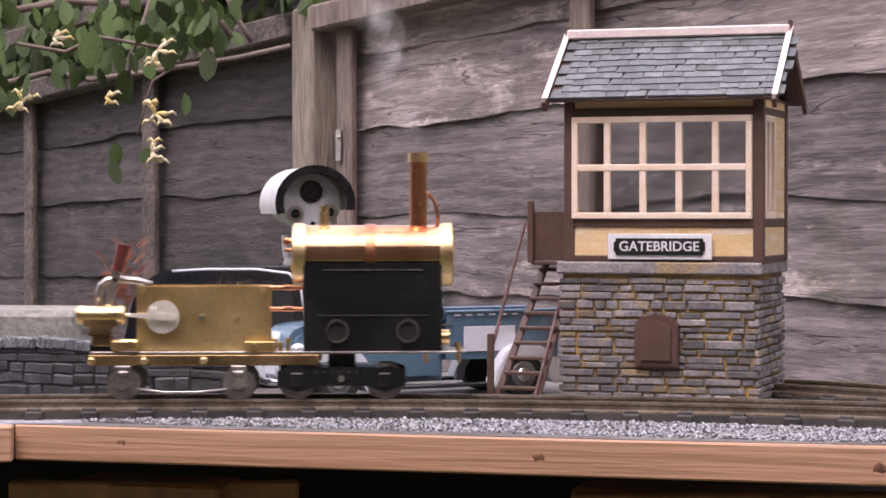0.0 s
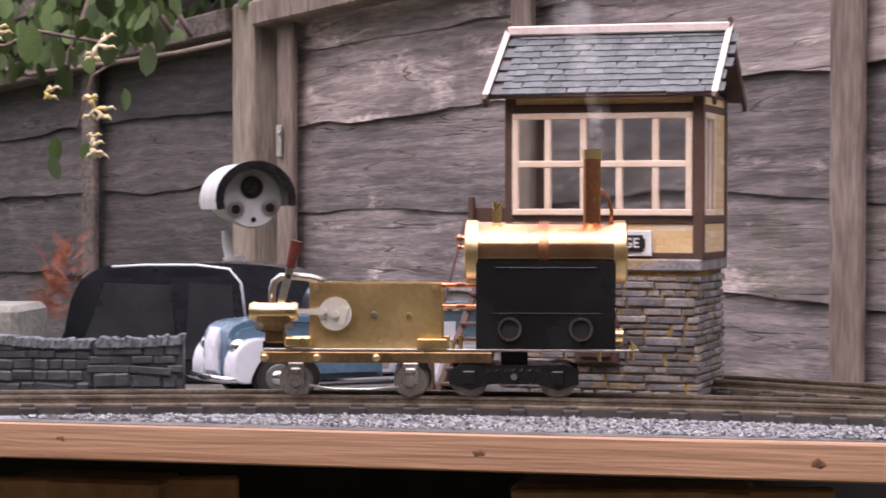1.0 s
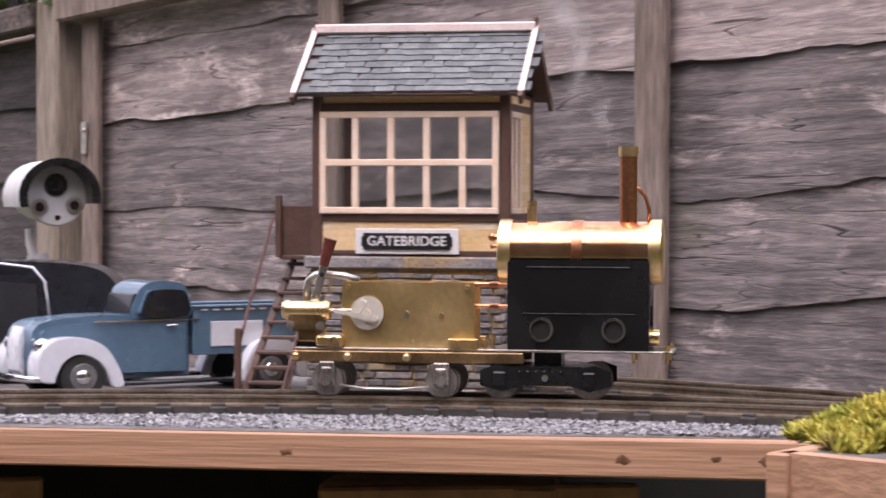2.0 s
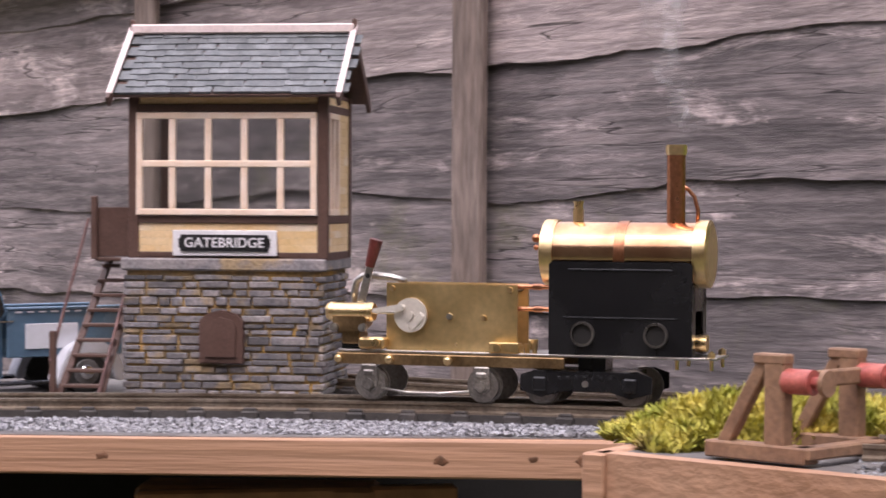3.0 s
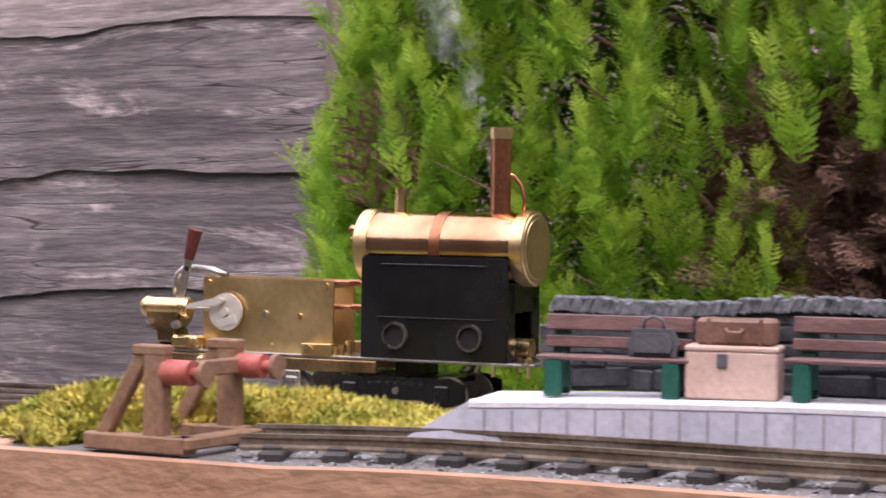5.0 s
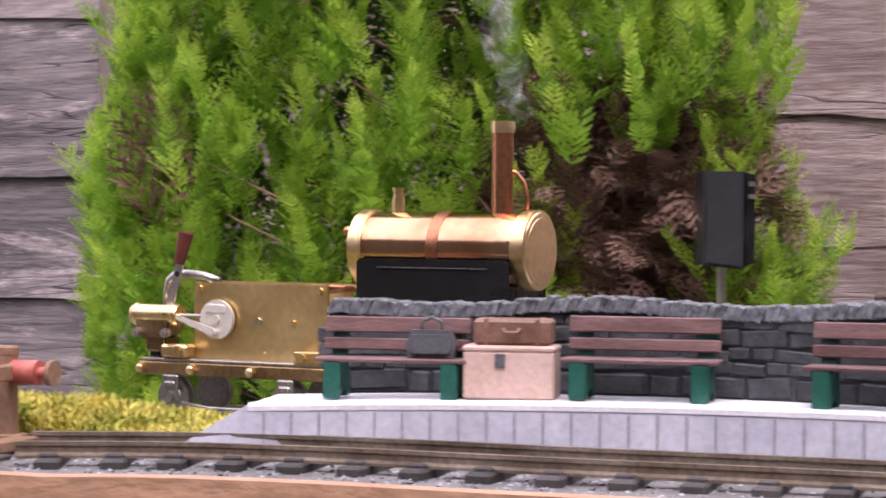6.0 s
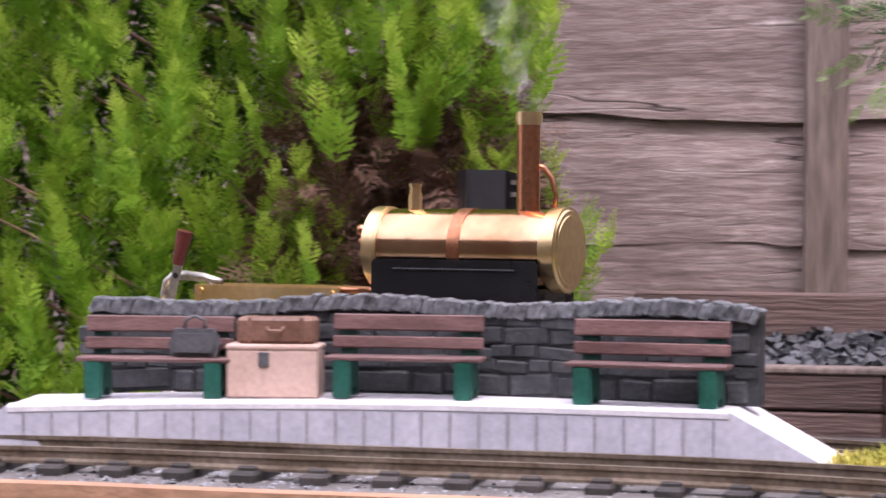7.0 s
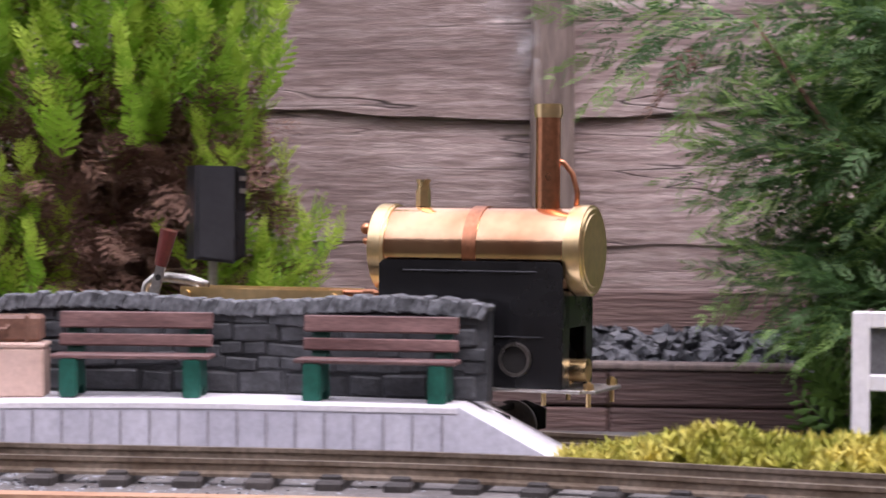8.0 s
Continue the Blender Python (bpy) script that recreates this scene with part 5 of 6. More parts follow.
bm = BM()
prism(bm, car_pts((-84, 12), (-14, 12), (30, 15), (31.5, 30), (31, 42), (29.5, 47), (26.5, 51), (21, 53.6), (14, 55), (-16, 57), (-20, 57), (-84, 57)), -0.024, 0.024, 0.0045)
body = part("body", bm, M_blue, tr, "blue bonnet and cab body")
bm = BM()
prism(bm, rounded(car_pts((-84, 55), (-62, 54.5), (-41, 55), (-44.5, 70), (-49, 77), (-58, 80.5), (-72, 80), (-80, 77), (-84, 68))), -0.025, 0.025, 0.0045)
cabp = part("cab_roof", bm, M_blue, tr, "rounded blue cab roof")
for s in (-1, 1):
    bm = BM()
    prism(bm, rounded(car_pts((-80, 56), (-48, 56), (-49, 69), (-54, 74), (-72, 74.5), (-79, 71)), 3), s * 0.0255 - 0.0006, s * 0.0255 + 0.0006)
    part("side_window", bm, M_gloss, tr, "dark cab window")
    bm = BM()
    bx(bm, *P3(-50, s * 25.2, 53), 78 * mm, 0.8 * mm, 1.0 * mm)
    bx(bm, *P3(-68, s * 26, 49), 8 * mm, 1.6 * mm, 1.6 * mm, bevel=0.0005)
    part("trim", bm, M_chrome, tr, "chrome waist trim and handle")
    # wings
    bm = BM()
    prism(bm, rounded(car_pts((31, 14), (33, 22), (30, 34), (20, 42), (2, 43), (-14, 37), (-24, 24), (-29, 9), (-21, 8), (-17, 17), (-10, 26), (2, 31), (13, 27), (19, 17), (21, 12))), s * 0.027 - 0.009, s * 0.027 + 0.008, 0.0009)
    part("front_wing", bm, M_carwhite, tr, "white rounded front wing")
    bm = BM()
    prism(bm, rounded(car_pts((-116, 9), (-120, 22), (-128, 34), (-142, 39), (-156, 35), (-166, 24), (-170, 10), (-162, 10), (-158, 20), (-150, 27), (-140, 29), (-131, 25), (-125, 16), (-123, 9))), s * 0.029 - 0.007, s * 0.029 + 0.006, 0.0009)
    part("rear_wing", bm, M_carwhite, tr, "white rounded rear wing")
    bm = BM()
    bx(bm, *P3(-72, s * 29, 9.5), 98 * mm, 9 * mm, 3 * mm, bevel=0.001)
    part("running_board", bm, M_gloss, tr, "black running board")
    bm = BM()
    ball(bm, P3(25, s * 25, 37), 6.2 * mm, 1.0, 0.9, 1.0, 16)
    hl = part("headlight", bm, M_chrome, tr, "round chrome headlight")
    for x in (0, -140):
        bm = BM()
        cyl(bm, (0, -0.005, 0), (0, 0.005, 0), 0.0155, seg=32)
        cyl(bm, (0, -0.0056, 0), (0, 0.0056, 0), 0.0138, 0.0138, seg=32)
        wh = part("wheel", bm, M_rubber, tr, "black tyre")
        wh.matrix_basis = pose(x * mm, s * 0.0285, 0.0155)
        bm = BM()
        cyl(bm, (0, s * 0.0052, 0), (0, s * 0.0060, 0), 0.0100, 0.0090, seg=28)
        part("rim", bm, M_rim, wh, "grey wheel rim")
        bm = BM()
        ball(bm, (0, s * 0.0058, 0), 0.0055, 1, 0.5, 1, 14)
        part("hubcap", bm, M_chrome, wh, "chrome hubcap")
bm = BM()
prism(bm, car_pts((-44, 58), (-39.6, 58), (-42.6, 71), (-47, 72.5)), -0.019, 0.019)
part("windscreen", bm, M_gloss, tr, "dark windscreen")
bm = BM()
bx(bm, *P3(-129, 0, 30), 86 * mm, 46 * mm, 2 * mm)
bed = part("load_bed", bm, M_blue, tr, "blue load bed")
for s in (-1, 1):
    bm = BM()
    bx(bm, *P3(-129, s * 23.5, 44), 88 * mm, 2 * mm, 34 * mm, bevel=0.0006)
    part("bed_side", bm, M_blue, bed)
    bm = BM()
    bx(bm, *P3(-129, s * 24, 62.0), 90 * mm, 4 * mm, 2.4 * mm, bevel=0.0008)
    part("bed_rail", bm, M_blue, bed)
for x, nm in ((-172, "tailgate"), (-87, "headboard")):
    bm = BM()
    bx(bm, *P3(x, 0, 44), 2 * mm, 44 * mm, 34 * mm, bevel=0.0006)
    part(nm, bm, M_blue, bed)
bm = BM()
bx(bm, *P3(-118, 25.2, 42), 40 * mm, 0.8 * mm, 18 * mm, bevel=0.0003)
part("side_panel", bm, M_carwhite, tr, "pale panel on the bed side")
bm = BM()
for k in range(9):
    bx(bm, *P3(-93 - 9 * k, 25.2, 59.5), 5 * mm, 0.5 * mm, 1.1 * mm)
part("rivets", bm, M_carwhite, tr)
bm = BM()
prism(bm, car_pts((31, 16), (35, 20), (35, 40), (31, 50)), -0.011, 0.011, 0.002)
part("grille", bm, M_carwhite, tr, "pale upright grille")
bm = BM()
tube(bm, [P3(30, -34, 15), P3(37, -28, 15), P3(39, 0, 15), P3(37, 28, 15), P3(30, 34, 15)], 2.6 * mm, 10)
part("bumper", bm, M_chrome, tr, "chrome front bumper")

# ---- glossy dark van-like body behind the wall ----
vb = thing("black_van", "glossy black rounded model van behind the stone wall", "van", pose(-0.155, 1.80, BASE, 0, 0, -4))
bm = BM()
prism(bm, rounded(car_pts((-100, 0), (-97, 40), (-90, 70), (-78, 86), (-55, 94), (0, 95.5), (60, 94), (92, 86), (104, 62), (108, 0))), -0.04, 0.05, 0.011)
part("body", bm, M_gloss, vb)
for x0, x1 in ((-84, -6), (2, 42)):
    bm = BM()
    prism(bm, car_pts((x0, 20), (x1, 20), (x1 - 3, 78), (x0 + 22 if x0 < -50 else x0 + 3, 80)), -0.0414, -0.0402)
    part("window", bm, M_grey, vb, "dark tinted window")
# Pale tube drawn in place of the sky's reflection on the curved top.
bm = BM()
tube(bm, [P3(-58, -34, 92.5), P3(-30, -35, 94), P3(10, -35, 94), P3(36, -37, 91), P3(46, -41, 80), P3(50, -42, 50)], 1.0 * mm)
part("roof_trim", bm, M_carwhite, vb, "pale line standing in for sky reflected along the roof")

# ---- concrete edging block, rust-coloured weed ----
bm = BM()
bx(bm, 0, 0, 0.615, 0.42, 0.12, 1.23, bevel=0.006)
solid("concrete_block", bm, M_concrete, "mossy concrete block beyond the railway table", "block", m=pose(-0.555, 2.23, 0, 0, 0, -6))

# ---- security camera on its bracket ----
cc = thing("security_camera", "white bullet security camera with sunshield on a pole", "security camera", pose(-0.1415, 2.40, 1.3345, 0, -3, 12))
R_c = 0.032
bm = BM()
cyl(bm, (0, 0.0, 0), (0, 0.13, 0.006), R_c, R_c * 0.96, seg=40)
cyl(bm, (0, -0.003, 0), (0, 0.001, 0), R_c * 0.94, R_c, seg=40)
part("housing", bm, M_cctv, cc, "white round housing")
for x, z, rr, mt in ((0.0, 0.0125, 0.0122, M_gloss), (-0.0185, -0.0105, 0.0092, M_steel), (0.0185, -0.0105, 0.0092, M_steel)):
    bm = BM()
    cyl(bm, (x, -0.0048, z), (x, -0.002, z), rr, seg=28)
    ln = part("lens", bm, mt, cc, "round lens window")
    bm = BM()
    cyl(bm, (x, -0.0054, z), (x, -0.0045, z), rr * 0.55, seg=20)
    part("lens_core", bm, M_gloss, ln)
bm = BM()
cyl(bm, (0, -0.004, -0.0225), (0, -0.002, -0.0225), 0.0028, seg=12)
part("sensor", bm, M_gloss, cc, "small dark sensor")
bm = BM()
prof = [(-0.041 * math.cos(radians(a)), 0.039 * math.sin(radians(a))) for a in range(-14, 195, 13)]
inn = [(x * 0.955, z * 0.955 - 0.0006) for x, z in prof][::-1]
prism(bm, prof + inn, -0.028, 0.12)
part("sunshield", bm, [M_cctv], cc, "white sunshield")
bm = BM()
prism(bm, [(x * 1.05, z * 1.04) for x, z in prof] + [(x * 0.84, z * 0.86 - 0.001) for x, z in prof][::-1], -0.031, -0.027)
part("shield_rim", bm, M_black, cc, "black rim of the sunshield")
bm = BM()
tube(bm, [(-0.022, 0.05, -0.034), (-0.022, 0.05, -0.05), (-0.016, 0.05, -0.085), (-0.012, 0.05, -0.2), (-0.012, 0.05, -1.34)], 0.0055, 12)
cyl(bm, (-0.016, 0.05, -0.062), (-0.0135, 0.05, -0.082), 0.0115, seg=14)
part("bracket_pole", bm, M_cctv, cc, "white mounting pole")

# ---- buffer stop at the end of the siding ----
bs_ = thing("buffer_stop", "tan timber model buffer stop with worn red buffers", "buffer stop", pose(0.3795, 1.0034, 1.2105, 0, 0, -56))
for y in (-0.030, 0.030):
    bm = BM()
    bx(bm, 0.0, y, 0.0235, 0.0115, 0.008, 0.047, bevel=0.0008)
    part("upright", bm, M_buffer, bs_)
    bm = BM()
    a, b = Vector((-0.032, y, 0.003)), Vector((-0.007, y, 0.045))
    d = b - a
    bx(bm, *((a + b) / 2), 0.006, 0.007, d.length, rot=d.to_track_quat("Z", "Y").to_matrix().to_4x4(), bevel=0.0008)
    bx(bm, -0.003, y, 0.0465, 0.018, 0.0085, 0.005, bevel=0.0008)
    part("brace", bm, M_buffer, bs_, "slanting timber brace")
    bm = BM()
    bx(bm, -0.010, y, 0.0025, 0.058, 0.012, 0.008, bevel=0.0008)
    part("sill", bm, M_buffer, bs_)
    bm = BM()
    cyl(bm, (0.005, y, 0.0365), (0.020, y, 0.0365), 0.0060, seg=18)
    cyl(bm, (0.020, y, 0.0365), (0.026, y, 0.0365), 0.0028, seg=14)
    bf_ = part("buffer", bm, M_red, bs_, "worn red buffer")
    bm = BM()
    cyl(bm, (0.026, y, 0.0365), (0.0285, y, 0.0365), 0.0062, seg=18)
    part("buffer_head", bm, M_buffer, bf_, "rusty buffer head")
bm = BM()
bx(bm, 0.0065, 0, 0.0365, 0.004, 0.070, 0.008, bevel=0.001)
part("beam", bm, M_buffer, bs_, "tan buffer beam")
bm = BM()
bx(bm, 0.016, 0, 0.0035, 0.010, 0.07, 0.006, bevel=0.001)
part("cross_sleeper", bm, M_buffer, bs_)

# ---- plants ----
def frond(n, spread, droop=0.12, leaf=0.34, width=0.075):
    """A flat feathery spray along +y, one unit long: a stem with rows of side sprigs, each of small scales."""
    V, F = [], []

    def leafq(p, q, w, up):
        p, q = Vector(p), Vector(q)
        d = q - p
        s = Vector((-d.y, d.x, 0)).normalized() * w
        i = len(V)
        m = p + d * 0.45 + Vector((0, 0, up))
        V.extend([tuple(p), tuple(m + s), tuple(q), tuple(m - s)])
        F.append((i, i + 1, i + 2, i + 3))

    for k in range(n):
        f = (k + 0.5) / n
        y = f
        z = -droop * f * f
        L = leaf * (1 - 0.72 * f) * (0.55 + 0.6 * min(1, f * 4))
        for s in (-1, 1):
            a = radians(spread)
            tip = Vector((s * L * math.sin(a), y + L * math.cos(a), z - 0.05 * L))
            base = Vector((0, y, z))
            leafq(base, tip, width * L, 0.012)
            for g in (0.4, 0.72):
                b = base.lerp(tip, g)
                l2 = L * 0.42 * (1.15 - g)
                for s2 in (-1, 1):
                    a2 = s * a + s2 * radians(38)
                    leafq(b, b + Vector((l2 * math.sin(a2), l2 * math.cos(a2), 0.02)), width * l2 * 1.6, 0.006)
    leafq((0, 0, 0), (0, 1.0, -droop), 0.012, 0)
    return V, F


def aim(loc, direction, size, twist):
    """A place whose +y looks along direction."""
    d = Vector(direction).normalized()
    q = d.to_track_quat("Y", "Z").to_matrix().to_4x4() @ Matrix.Rotation(twist, 4, "Y")
    return np.array(Matrix.Translation(loc) @ q @ Matrix.Diagonal((size, size, size, 1)))


def polar(az, d, z):
    return Vector((d * math.sin(radians(az)), d * math.cos(radians(az)), z))


FR_V, FR_F = frond(5, 42, 0.12, 0.46, 0.14)
TWIG_V, TWIG_F = frond(4, 48, 0.15, 0.55, 0.085)
FR2_V, FR2_F = frond(12, 52, 0.2, 0.30, 0.06)


def conifer(name, label, seed, base, plumes, green, tips, dead, core, shade, litter=0, limb_step=16):
    """A trunk, a limb to each plume, and feathery sprays fanning from both sides of each plume's axis.
    plumes: foot, direction, length, share of dry sprays, sprays."""
    rr = random.Random(seed)
    off = Vector((base[0], base[1], 0))
    t = thing(name, label, "conifer", pose(base[0], base[1], 0))
    bm = BM()
    tube(bm, [(0, 0, 0), (0.005, 0.004, 0.6), (-0.004, 0.0, 1.2), (0.004, 0.003, 1.7), (0, 0, 2.1)], [0.035, 0.03, 0.024, 0.016, 0.006], 12)
    part("trunk", bm, M_con_brown, t, "brown trunk")
    G, T, D = [], [], []
    bm = BM()
    for k, (foot, way, length, bare, n) in enumerate(plumes):
        foot, way = Vector(foot), Vector(way).normalized()
        if k % limb_step == 0:
            start = Vector((0, 0, max(0.9, foot.z - 0.12)))
            tube(bm, [start, (start + foot - off) / 2 + Vector((0, 0, -0.015)), foot - off], [0.003, 0.002, 0.0007], 5)
        flat = way.cross(Vector((rr.uniform(-1, 1), rr.uniform(-1, 1), rr.uniform(-0.3, 0.3)))).normalized()
        bend = Vector((rr.uniform(-1, 1), rr.uniform(-1, 1), -0.5)) * length * 0.16
        dry = rr.random() < bare
        tip_bias = rr.random()
        for i in range(n):
            f = (i + rr.random()) / n
            p = foot + way * length * f + bend * f * f
            side = flat * (1 if i % 2 else -1)
            out = way + side * rr.uniform(0.35, 0.95) * (1.1 - 0.6 * f) + Vector((rr.uniform(-0.22, 0.22), rr.uniform(-0.22, 0.22), rr.uniform(-0.22, 0.12)))
            size = length * (0.37 - 0.16 * f) * rr.uniform(0.75, 1.25) * (1.7 if dry else 1.0)
            m = aim(p - off, out, size, rr.uniform(-0.7, 0.7))
            # Bright copy towards the ends, so colour shades each plume.
            (D if dry else T if f + 0.5 * tip_bias > rr.uniform(0.45, 1.15) else G).append(m)
    limb = part("limb_growth", bm, M_con_brown, t, "thin brown limbs")
    limb["kind"] = "stuff"
    # Dark sprays behind the plumes paint the shaded gaps between them.
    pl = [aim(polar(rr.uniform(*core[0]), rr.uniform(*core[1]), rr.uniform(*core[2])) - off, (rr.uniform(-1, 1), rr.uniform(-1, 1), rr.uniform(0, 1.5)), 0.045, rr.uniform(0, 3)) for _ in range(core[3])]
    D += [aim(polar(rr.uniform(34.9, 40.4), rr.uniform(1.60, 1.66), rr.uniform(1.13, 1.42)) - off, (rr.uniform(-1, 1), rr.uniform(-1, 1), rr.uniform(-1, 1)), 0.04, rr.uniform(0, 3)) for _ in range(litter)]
    for nm, places, mt, lab in (("inner_foliage", pl, shade, "dark green sprays standing in for shade between the boughs"), ("crown", G, green, "feathery green sprays"), ("young_growth", T, tips, "brighter sprays at the ends, part tip colour and part painted light"), ("dead_sprays", D, dead, "dry brown inner sprays")):
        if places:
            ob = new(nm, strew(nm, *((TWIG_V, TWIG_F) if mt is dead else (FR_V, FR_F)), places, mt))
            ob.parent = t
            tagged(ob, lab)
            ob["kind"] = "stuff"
    return t


# the conifer: upright plumes in leafy columns (bearing, foot height, top, distance, spread, plumes)
rr = random.Random(8)
plumes = []
for az, zlo, zhi, d, rad, n in ((24.2, 1.15, 1.37, 1.60, 0.012, 22), (24.8, 1.15, 1.48, 1.59, 0.018, 36), (25.5, 1.15, 1.80, 1.58, 0.022, 44), (26.2, 1.15, 1.80, 1.57, 0.03, 40), (27.2, 1.15, 1.80, 1.56, 0.05, 60), (28.6, 1.15, 1.80, 1.55, 0.05, 62), (30.2, 1.15, 1.80, 1.54, 0.05, 62),
                                (31.8, 1.16, 1.80, 1.53, 0.05, 58), (33.4, 1.17, 1.80, 1.52, 0.045, 52), (34.6, 1.22, 1.80, 1.52, 0.04, 40), (35.6, 1.18, 1.33, 1.48, 0.012, 7), (36.0, 1.38, 1.80, 1.50, 0.04, 36), (37.4, 1.37, 1.80, 1.50, 0.04, 38),
                                (38.8, 1.38, 1.80, 1.51, 0.04, 60), (40.0, 1.385, 1.80, 1.52, 0.03, 56), (40.8, 1.42, 1.80, 1.53, 0.018, 34), (40.4, 1.16, 1.38, 1.53, 0.016, 26), (41.4, 1.15, 1.29, 1.53, 0.018, 26), (42.3, 1.15, 1.22, 1.53, 0.014, 14)):
    for i in range(n):
        z = zlo + (zhi - zlo) * (i + rr.random()) / n
        a = az + math.degrees(rr.uniform(-rad, rad) / d)
        near = rr.random() ** 0.7
        foot = polar(a, d + 0.07 - 0.10 * near, z - 0.03)
        lean = polar(a + rr.uniform(-70, 70), -rr.uniform(0.1, 0.5), 0)
        plumes.append((foot, lean + Vector((0, 0, rr.uniform(0.75, 1.3))), rr.uniform(0.05, 0.095), 0.02, 22))
# the bare brown side, with twigs and dry sprays
for i in range(400):
    plumes.append((polar(rr.uniform(34.8, 40.7), rr.uniform(1.50, 1.60), rr.uniform(1.13, 1.39)), (rr.uniform(-1, 1), rr.uniform(-1, 0.6), rr.uniform(-0.7, 0.9)), rr.uniform(0.03, 0.06), 0.985, 11))
conifer("conifer", "bright green feathery conifer with a bare brown lower side", 5, (1.0, 1.28), plumes, M_con, M_con_lit, M_con_brown, ((24.9, 35.0), (1.62, 1.70), (1.15, 1.8), 1900), M_con_shade, 1500)

# the fir: boughs reaching out sideways, each with drooping side plumes (tip bearing, tip height, reach)
plumes = []
for az, z, reach in ((48.1, 1.428, 0.13), (52.4, 1.402, 0.11), (51.6, 1.381, 0.11), (51.3, 1.362, 0.12), (51.5, 1.343, 0.12), (52.1, 1.324, 0.11), (52.9, 1.312, 0.10), (52.3, 1.293, 0.09), (51.9, 1.284, 0.10), (53.4, 1.275, 0.09),
                     (50.4, 1.424, 0.12), (52.8, 1.455, 0.12), (53.6, 1.43, 0.12), (53.4, 1.40, 0.11), (53.6, 1.375, 0.11), (53.8, 1.35, 0.10), (54.2, 1.33, 0.10), (54.4, 1.305, 0.10), (54.6, 1.28, 0.10), (55.0, 1.26, 0.09), (54.8, 1.45, 0.12), (55.4, 1.42, 0.12),
                     (55.8, 1.39, 0.11), (56.2, 1.36, 0.11), (56.4, 1.33, 0.10), (56.6, 1.30, 0.10), (56.8, 1.27, 0.10), (57.0, 1.24, 0.09), (56.4, 1.21, 0.08), (57.5, 1.46, 0.1), (58.2, 1.42, 0.1), (58.4, 1.38, 0.1), (58.6, 1.34, 0.1), (58.8, 1.30, 0.1), (59.0, 1.26, 0.1), (59.2, 1.22, 0.1)):
    d = rr.uniform(1.28, 1.36)
    left = Vector((-math.cos(radians(az)), math.sin(radians(az)), 0))
    tip = polar(az, d, z)
    way = left + Vector((0, 0, rr.uniform(-0.22, 0.06)))
    root = tip - way * reach
    for k in range(10):
        f = (k + 0.4) / 10
        s = 1 if k % 2 else -1
        plumes.append((root + way * reach * f * 0.7 + Vector((0, 0, 0.003 * s)), way * 0.8 + Vector((rr.uniform(-0.35, 0.35), rr.uniform(-0.35, 0.35), s * rr.uniform(0.15, 0.6) - 0.12)), reach * (0.62 - 0.28 * f), 0.02, 13))
conifer("fir_tree", "dark green fir with spreading feathery boughs", 6, (1.16, 0.72), plumes, M_con_dark, M_fir_tip, M_con_brown, ((55.6, 62), (1.36, 1.44), (1.13, 1.5), 1100), M_con_shade, 0, 90)


def feather(name, label, base, target, n, size, material, category, seed):
    """A small weed: fronds out of one base."""
    rr = random.Random(seed)
    pl = []
    for _ in range(n):
        f = rr.random()
        p = Vector(base).lerp(Vector(target), f) + Vector((rr.uniform(-1, 1), rr.uniform(-1, 1), rr.uniform(-1, 1))) * size * 0.5
        pl.append(aim(p, (rr.uniform(-1, 1), rr.uniform(-1, 1), rr.uniform(0, 1.2)), size * rr.uniform(0.5, 1.2), rr.uniform(0, 3)))
    ob = new(name, strew(name, FR2_V, FR2_F, pl, material))
    return tagged(ob, label, category)


feather("rust_weed", "rust-red feathery dry weed growing behind the block", polar(-8.5, 2.32, 1.20), polar(-8.1, 2.32, 1.285), 60, 0.03, M_rust_leaf, "weed", 3)


# moss banks: dense small tufts over a low mound
TUFT_V, TUFT_F = [], []
trg = random.Random(2)
for k in range(7):
    a = 6.283 * k / 7 + trg.uniform(-0.3, 0.3)
    r1, hgt = trg.uniform(0.4, 1.0), trg.uniform(0.7, 1.3)
    i = len(TUFT_V)
    c, s = math.cos(a), math.sin(a)
    TUFT_V += [(-s * 0.16, c * 0.16, 0), (s * 0.16, -c * 0.16, 0), (c * r1 * 0.6 + s * 0.12, s * r1 * 0.6 - c * 0.12, hgt * 0.7), (c * r1, s * r1, hgt), (c * r1 * 0.6 - s * 0.12, s * r1 * 0.6 + c * 0.12, hgt * 0.7)]
    TUFT_F += [(i, i + 1, i + 2, i + 4), (i + 4, i + 2, i + 3)]


